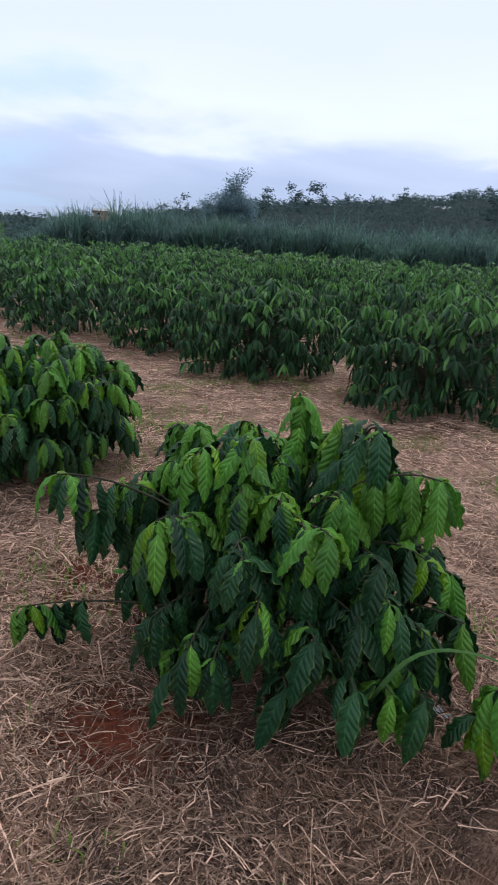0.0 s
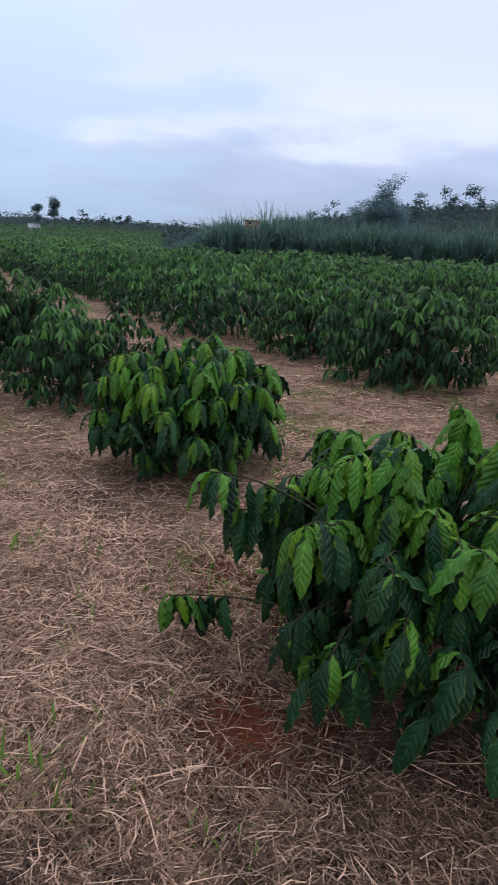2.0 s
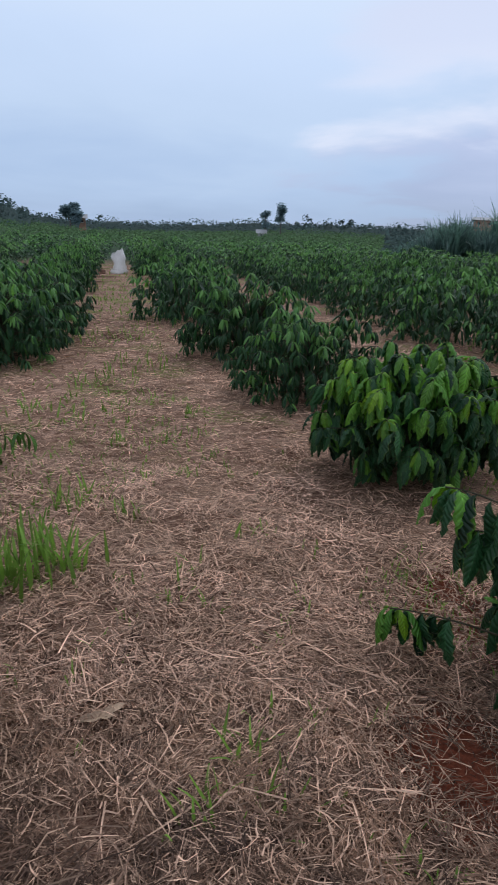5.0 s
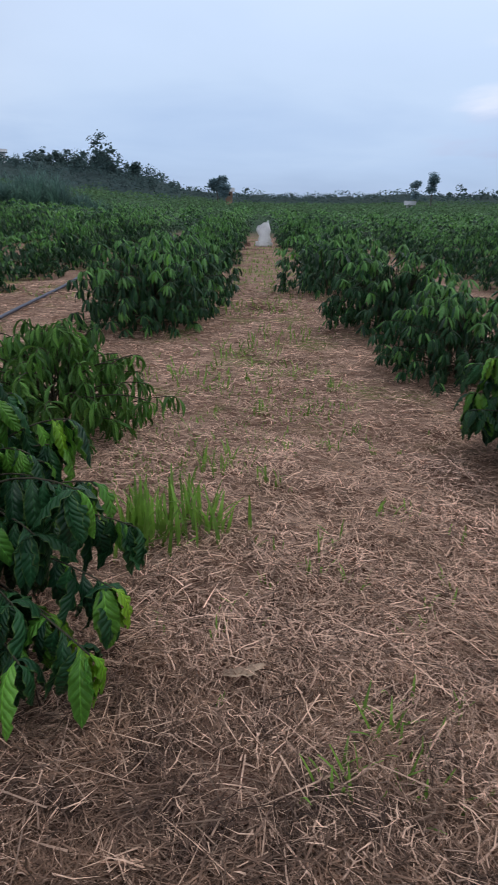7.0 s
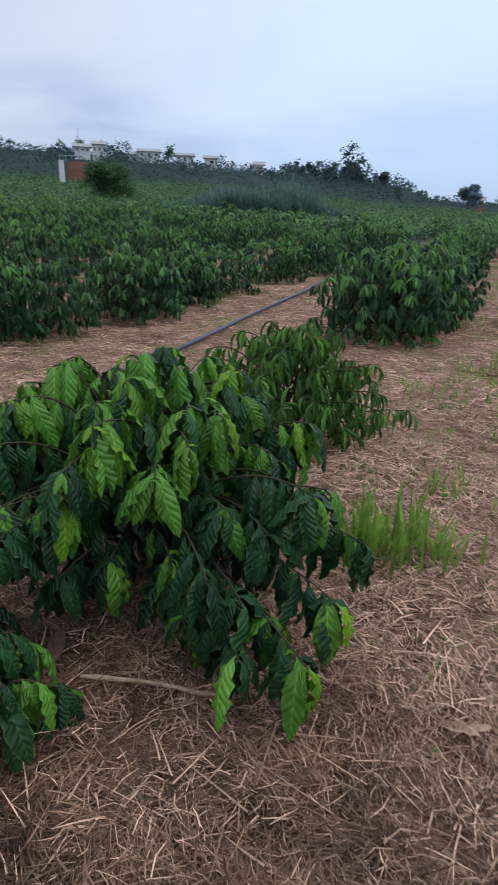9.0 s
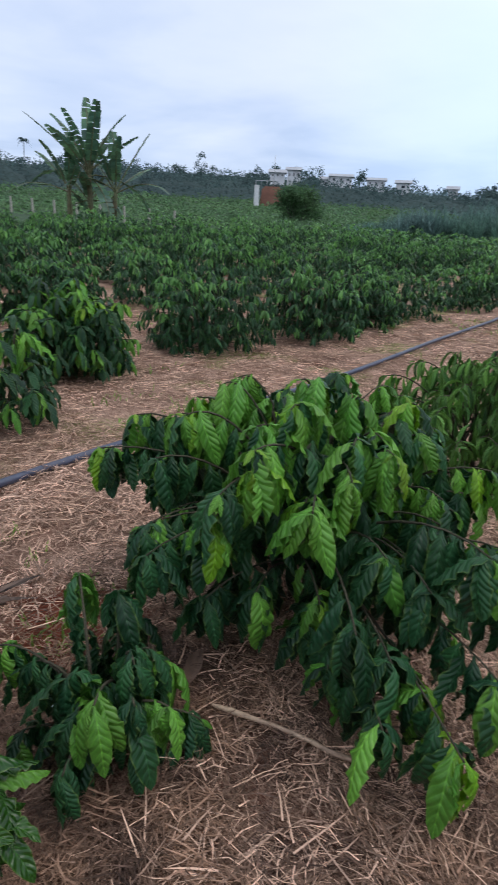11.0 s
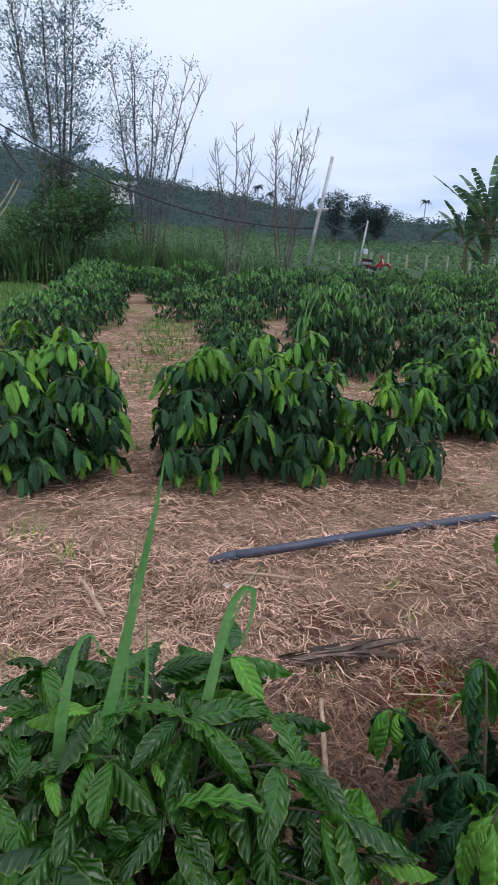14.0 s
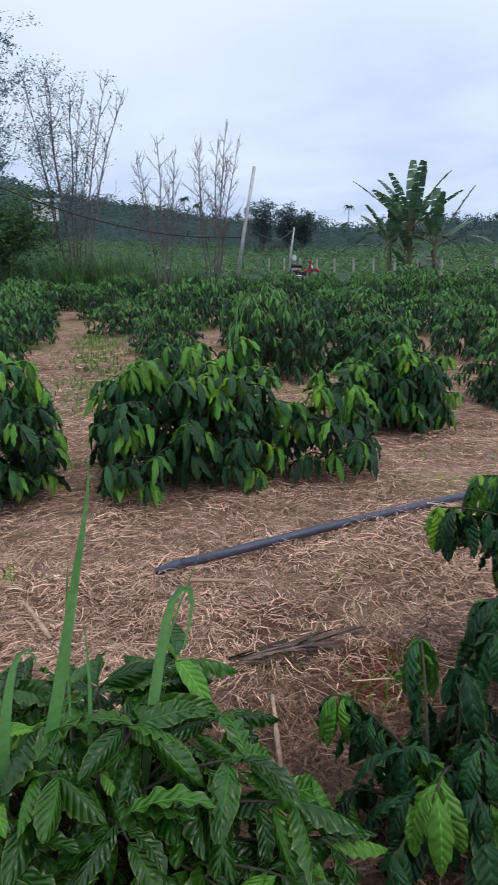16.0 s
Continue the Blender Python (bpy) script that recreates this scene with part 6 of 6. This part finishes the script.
scrap(1.60, 0.74, 0.055, 1, "crumpled pale blue and white scrap of litter")
scrap(-1.87, 1.17, 0.07, 2, "crumpled white scrap of litter under the bush")
scrap(-3.15, 0.92, 0.04, 3, "small white scrap of litter on the straw")
tuft(-0.84, 2.62, 60, 0.30, 1, "clump of bright green grass at the edge of the row", spread=0.075, width=0.019)
tuft(-0.62, 2.72, 55, 0.27, 3, "clump of bright green grass at the edge of the row", spread=0.075, width=0.019)
tuft(-0.60, 3.45, 30, 0.15, 2, spread=0.09, width=0.014)
for i, (x, y, n, h) in enumerate([(-0.56, 5.45, 26, 0.15), (-0.05, 7.4, 34, 0.15), (-1.0, 5.65, 24, 0.13), (-0.35, 6.3, 20, 0.13), (-0.75, 6.7, 26, 0.14), (-0.2, 9.5, 26, 0.14), (-0.75, 9.3, 22, 0.14), (0.1, 4.6, 14, 0.11), (-0.1, 12, 30, 0.15), (-0.5, 14.5, 30, 0.15), (-0.25, 17, 30, 0.15), (0.02, 1.53, 9, 0.13), (0.12, 1.62, 5, 0.09), (-0.02, 2.62, 7, 0.14), (-0.12, 2.45, 5, 0.08), (0.35, 2.2, 4, 0.08), (-0.25, 3.3, 5, 0.1), (0.25, 1.30, 4, 0.06), (-0.4, 2.1, 4, 0.07), (0.5, 1.1, 4, 0.07), (0.1, 3.9, 8, 0.1), (-0.3, 4.6, 9, 0.12), (0.3, 5.2, 10, 0.12), (-3.0, 1.7, 5, 0.08), (-2.7, 1.6, 4, 0.07), (-3.6, 0.2, 6, 0.14), (-3.9, 0.0, 6, 0.16), (-3.7, -0.1, 5, 0.12), (2.2, 0.9, 5, 0.08), (2.5, 1.5, 6, 0.07), (0.75, 0.55, 8, 0.09), (0.64, 0.67, 7, 0.08), (0.39, 1.1, 6, 0.08), (-0.11, 1.35, 10, 0.12), (0.07, 1.36, 7, 0.1), (0.38, 1.06, 5, 0.06), (0.36, 2.94, 6, 0.1), (-0.24, 3.3, 7, 0.11), (0.24, 2.02, 5, 0.08)]):
    tuft(x, y, 3 * n // 2, 1.15 * h if n < 14 else h, 10 + i, spread=0.045 if n < 14 else 0.26, width=0.011 if n < 14 else 0.015, lean=0.3 if n < 14 else 0.6)
r_sprig = np.random.default_rng(41)
for i in range(34):                      # single sprigs all over the lane
    x, y = r_sprig.uniform(-0.75, 0.65), 1.1 + 3.6 * r_sprig.random()
    tuft(x, y, int(r_sprig.integers(2, 5)), r_sprig.uniform(0.05, 0.10), 80 + i, "few thin green grass blades in the straw", spread=0.025, width=0.010, lean=0.25)


def blade_along(pts, width, parent, eye=(0.6, 0.55, 0.0)):
    """One long blade with a shallow keel through a few bending points."""
    p = np.asarray(pts, float)
    c = np.concatenate([[0], np.cumsum(np.linalg.norm(np.diff(p, axis=0), axis=1))])
    t = np.linspace(0, c[-1], 22)
    s = np.stack([np.interp(t, c, p[:, i]) for i in range(3)], 1)
    s[1:-1] = (s[:-2] + 2 * s[1:-1] + s[2:]) / 4
    d = np.gradient(s, axis=0)
    side = np.cross(d, eye)
    side /= np.linalg.norm(side, axis=1)[:, None] + 1e-9
    keel = np.cross(side, d)
    keel /= np.linalg.norm(keel, axis=1)[:, None] + 1e-9
    w = width * 0.72 * np.clip(1 - (t / c[-1]) ** 3, 0.03, 1) * np.clip(0.35 + t / c[-1] * 1.4, 0, 1)
    v = np.stack([s - side * w[:, None], s - keel * w[:, None] * 0.45, s + side * w[:, None]], 1).reshape(-1, 3)
    q = [(i * 3 + j, i * 3 + j + 1, i * 3 + j + 4, i * 3 + j + 3) for i in range(21) for j in range(2)]
    part("blade", (v, np.array(q), M["broad_grass"]), parent)


def grass_stalks():
    """Long grass blades that stand up through the near bush."""
    z = -0.12
    ob = thing("grass_plant", (-1.75, 0.3, z), "long broad grass blades rising through the coffee bush", "grass")
    for pts, w in [([(-0.07, -0.16, 0.1), (-0.07, -0.037, 0.575), (-0.072, 0.016, 0.765), (-0.076, 0.052, 0.912), (-0.08, 0.092, 1.072), (-0.08, 0.118, 1.175), (-0.08, 0.13, 1.26)], 0.024),
                   ([(-0.11, 0.03, 0.3), (-0.112, 0.072, 0.611), (-0.113, 0.085, 0.743), (-0.113, 0.088, 0.905)], 0.009), ([(-0.11, 0.03, 0.6), (-0.096, 0.056, 0.95), (-0.093, 0.074, 1.09)], 0.006),
                   ([(-0.08, -0.15, 0.3), (-0.08, -0.097, 0.69), (-0.08, -0.072, 0.81), (-0.08, -0.045, 0.892), (-0.08, -0.022, 0.895), (-0.08, -0.012, 0.83)], 0.021),
                   ([(-0.09, 0.15, 0.3), (-0.08, 0.204, 0.651), (-0.08, 0.229, 0.766), (-0.08, 0.255, 0.884), (-0.08, 0.288, 0.955), (-0.08, 0.32, 0.94), (-0.08, 0.309, 0.863), (-0.08, 0.28, 0.775)], 0.022),
                   ([(-0.13, 0.2, 0.55), (-0.12, 0.245, 0.747), (-0.109, 0.282, 0.861), (-0.095, 0.345, 1.01)], 0.006)]:
        blade_along(pts, w * 0.95, ob, (1.0, 0.1, 0.0))
    ob = thing("grass_plant", (-5.93, 2.36, lz(-5.93, 2.36) - 0.03), "tall pale grass blades behind a coffee bush", "grass")
    for pts in ([(0, 0, 0), (0.0, 0.0, 0.7), (0.02, 0.06, 1.05), (0.06, 0.17, 1.40)], [(0, 0, 0), (0.0, 0.02, 0.8), (0.03, 0.05, 1.2), (0.04, 0.08, 1.35)], [(0, 0, 0), (0.0, -0.02, 0.9), (0.0, -0.02, 1.10), (0.02, 0.02, 1.14), (0.03, 0.03, 0.98)], [(0, 0, 0), (0.02, 0.02, 0.7), (0.05, 0.15, 0.92), (0.09, 0.22, 0.86)]):
        blade_along(pts, 0.022, ob, (1.0, 0.1, 0.0))
    ob = thing("grass_plant", (1.18, 0.74, -0.02), "single curved grass blade leaning out of the bush", "grass")
    blade_along([(0.12, 0.2, -0.02), (0.05, 0.1, 0.2), (-0.02, 0.0, 0.41), (0.0, -0.04, 0.50), (0.03, -0.11, 0.56), (0.07, -0.21, 0.575), (0.12, -0.34, 0.56)], 0.014, ob)


grass_stalks()


def sack(x, y):
    """A woven sack, filled at its foot, with a slack open mouth."""
    ob = thing("sack", (x, y, lz(x, y)), "white woven plastic sack standing open in the lane", "sack")
    r = np.random.default_rng(9)
    n, k = 20, 14
    V = []
    for i in range(k):
        t = i / (k - 1)
        rx = 0.33 * (1 - 0.30 * t) * (0.86 + 0.16 * math.sin(3.0 * t * 3.1 + 0.5)) * (0.82 if 0.16 < t < 0.24 else 1)
        ry = 0.22 * (1 - 0.78 * t)
        for j in range(n):
            a = 2 * math.pi * j / n
            f = 1 + 0.07 * math.sin(3 * a + 5 * t) + r.normal(0, 0.02)
            z = 0.78 * t + (0.10 * math.cos(a) + 0.05 * math.sin(3 * a)) * t ** 4
            V.append((rx * math.cos(a) * f + 0.03 * math.sin(4 * t), ry * math.sin(a) * f, z))
    q = [(i * n + j, i * n + (j + 1) % n, (i + 1) * n + (j + 1) % n, (i + 1) * n + j) for i in range(k - 1) for j in range(n)]
    for j in range(0, n // 2 - 1):
        q.append((j + 1, j, n - 1 - j, n - 2 - j))
    part("bag", (np.array(V), np.array(q), M["sack"]), ob)
    v, qq = tube([(0.28 * math.cos(a), 0.18 * math.sin(a), 0.16) for a in np.linspace(0, 6.28, 20)], 0.012, 5)
    part("fold", (v, qq, M["sack"]), ob, "creased roll of the sack")
    return ob


sack(-0.2, 23.6)


def heap(x, y):
    bm = bmesh.new()
    bmesh.ops.create_icosphere(bm, subdivisions=3, radius=0.24)
    for w in bm.verts:
        w.co *= 1 + 0.35 * noise.noise(w.co * 6)
        w.co.z = max(w.co.z * 0.55, -0.03)
    me = bpy.data.meshes.new("cloth_heap")
    bm.to_mesh(me)
    bm.free()
    me.materials.append(M["haul"])
    ob = new("cloth_heap", me)
    ob.matrix_basis = pose(x, y, lz(x, y) + 0.02)
    tagged(ob, "small heap of rust-brown cloth beside the sack", "cloth")


heap(-0.85, 23.5)


# ---- poles, posts and wires ----
def pole(x, y, top, rad, label, mat="steel", name="utility_pole"):
    z = lz(x, y)
    ob = thing(name, (x, y, z), label, "pole")
    t = np.array(top) - (x, y, z)
    part("shaft", (*tube([(0, 0, -0.3), t * 0.5, t], [rad, rad * 0.9, rad * 0.75], 8), M[mat]), ob)
    return ob, t


lean_pole, t1 = pole(-21.1, 8.5, (-20.86, 9.35, 5.0), 0.075, "leaning white steel pole carrying a thin cable")
part("bracket", (*tube([t1 * 0.62 + (0, -0.25, 0), t1 * 0.62 + (0, 0.3, 0.05)], 0.05, 6), M["steel"]), lean_pole)
bpost, t2 = pole(-31.0, 15.7, (-30.9, 16.1, 3.85), 0.06, "thin leaning post with a small white box")
part_bm("meter_box", block(t2[0] * 0.45 + 0.05, t2[1] * 0.45 + 0.2, t2[2] * 0.45, 0.2, 0.2, 0.3, 0.03), M["paper"], bpost, "white plastic box")
wpole, t3 = pole(-20.7, -2.25, (-20.7, -1.2, 5.35), 0.075, "pale wooden pole with a cross piece and looped cables", mat="concrete", name="wooden_pole")
part("insulator", (*tube([t3 + (0, -0.5, -0.02), t3 + (0, 0.25, 0.0)], 0.06, 8), M["concrete"]), wpole)
part("band", (*tube([t3 * 0.52, t3 * 0.68], 0.079, 8), M["red_plaster"]), wpole, "rust-red painted band")


def wire(a, b, sag, rad, name, label, mat="cable"):
    a, b = np.array(a, float), np.array(b, float)
    t = np.linspace(0, 1, 24)[:, None]
    p = a + (b - a) * t - np.array([0, 0, 1.0]) * sag * 4 * t * (1 - t)
    v, q = tube(p - a, rad, 5)
    ob = new(name, quad_mesh(name, v, q, M[mat]))
    ob.matrix_basis = pose(*a)
    tagged(ob, label, "cable")


wire((-20.7, -1.2, 5.3), (-21.0, 8.9, 2.75), 0.75, 0.022, "cable", "black cable slung from pole to pole")
wire((-20.95, 8.95, 3.2), (-30.9, 16.05, 3.75), 0.5, 0.018, "cable", "thin cable running on to the next post")
wire((-20.7, -1.1, 5.2), (-20.6, -0.35, 3.9), 0.15, 0.02, "cable", "black cable end hanging from the pole")
wire((-20.6, -0.6, 3.75), (-20.6, -2.4, 2.35), 0.45, 0.02, "hose", "yellow hose looped down from the cable", mat="hose")
wire((-20.6, -0.5, 3.7), (-20.6, -3.2, 2.3), 0.9, 0.02, "hose", "yellow hose looped down from the cable", mat="hose")

random.seed(8)
for i in range(12):
    f = i / 11
    x, y = -45.5 + 18.0 * f, 21.5 + 5.5 * f
    post = thing("fence_post", (x, y, lz(x, y)), "short weathered concrete fence post", "fence post", "fence posts", turn=random.uniform(-10, 10))
    part_bm("shaft", block(0, 0, 0.55, 0.13, 0.13, 1.0, 0.015, taper=0.9), M["concrete"], post)


# ---- motorbike ----
def motorbike(x, y, turn, label, paint="red_paint"):
    ob = thing("motorbike", (x, y, lz(x, y)), label, "motorbike", turn=turn)

    def wheel(px):
        a = np.linspace(0, 2 * np.pi, 25)
        w = part("wheel", (*tube(np.stack([px + 0.27 * np.cos(a), 0 * a, 0.29 + 0.27 * np.sin(a)], 1), 0.045, 8, False), M["rubber"]), ob, "black tyre")
        part("rim", (*tube(np.stack([px + 0.215 * np.cos(a), 0 * a, 0.29 + 0.215 * np.sin(a)], 1), 0.018, 6, False), M["chrome"]), w)
        for k in range(6):
            b = k * math.pi / 3
            part("spoke", (*tube([(px, 0, 0.29), (px + 0.21 * math.cos(b), 0, 0.29 + 0.21 * math.sin(b))], 0.012, 4), M["chrome"]), w)
        part("hub", (*tube([(px, -0.07, 0.29), (px, 0.07, 0.29)], 0.05, 8), M["chrome"]), w)

    wheel(-0.62)
    wheel(0.62)
    t = np.linspace(0, 1, 9)
    part("underbone", (*tube(np.stack([0.42 - 0.95 * t, 0 * t, 0.75 - 0.35 * np.sin(t * 3.0) + 0.02 * t], 1), 0.07, 8), M[paint]), ob)
    part_bm("engine", block(-0.02, 0, 0.36, 0.42, 0.26, 0.24, 0.05), M["seat"], ob, "dark engine block")
    part("seat", (*tube(np.stack([-0.05 - 0.62 * t, 0 * t, 0.77 + 0.07 * t], 1), 0.085 + 0.025 * np.sin(t * 3.1), 8), M["seat"]), ob, "long black seat")
    part_bm("tail_panel", block(-0.42, 0, 0.64, 0.62, 0.24, 0.18, 0.05, taper=0.8), M["grey_paint"], ob, "silver side panel")
    part_bm("leg_shield", block(0.36, 0, 0.60, 0.16, 0.42, 0.55, 0.06, taper=0.75), M[paint], ob, "front shield")
    part("fork", (*tube([(0.62, 0.08, 0.29), (0.42, 0.08, 0.95)], 0.025, 6), M["chrome"]), ob)
    part("fork", (*tube([(0.62, -0.08, 0.29), (0.42, -0.08, 0.95)], 0.025, 6), M["chrome"]), ob)
    a = np.linspace(0.35, 2.5, 9)
    part("front_mudguard", (*tube(np.stack([0.62 + 0.33 * np.cos(a), 0 * a, 0.29 + 0.33 * np.sin(a)], 1), 0.055, 6), M[paint]), ob, "mudguard")
    a = np.linspace(1.0, 2.9, 9)
    part("rear_mudguard", (*tube(np.stack([-0.62 + 0.34 * np.cos(a), 0 * a, 0.29 + 0.34 * np.sin(a)], 1), 0.05, 6), M["seat"]), ob)
    part_bm("front_cowl", block(0.40, 0, 0.98, 0.24, 0.30, 0.22, 0.07, taper=0.8), M[paint], ob, "handlebar cowl")
    part_bm("headlight", block(0.53, 0, 0.99, 0.06, 0.16, 0.12, 0.025), M["glass"], ob)
    part("handlebar", (*tube([(0.30, -0.34, 1.02), (0.38, 0, 1.05), (0.30, 0.34, 1.02)], 0.016, 6), M["seat"]), ob)
    for sg in (-1, 1):
        mi = part("mirror_stalk", (*tube([(0.33, 0.2 * sg, 1.05), (0.30, 0.27 * sg, 1.22)], 0.008, 5), M["seat"]), ob)
        part_bm("mirror", block(0.30, 0.28 * sg, 1.26, 0.03, 0.13, 0.09, 0.02), M["chrome"], mi)
    part("exhaust", (*tube([(0.0, -0.14, 0.25), (-0.3, -0.16, 0.26), (-0.85, -0.17, 0.36)], [0.025, 0.045, 0.05], 8), M["chrome"]), ob, "chrome exhaust")
    part("kickstand", (*tube([(-0.05, 0.1, 0.28), (-0.12, 0.3, 0.0)], 0.014, 5), M["seat"]), ob)
    part_bm("helmet_box", block(-0.70, 0, 0.72, 0.10, 0.12, 0.08, 0.02), M["red_paint"], ob, "red tail light")
    return ob


motorbike(-32.3, 17.4, 55, "red and silver motorbike parked on the grass path")


motorbike(-14.7, -1.97, 80, "grey-blue motorbike parked on the grass beside the rows", paint="grey_paint")
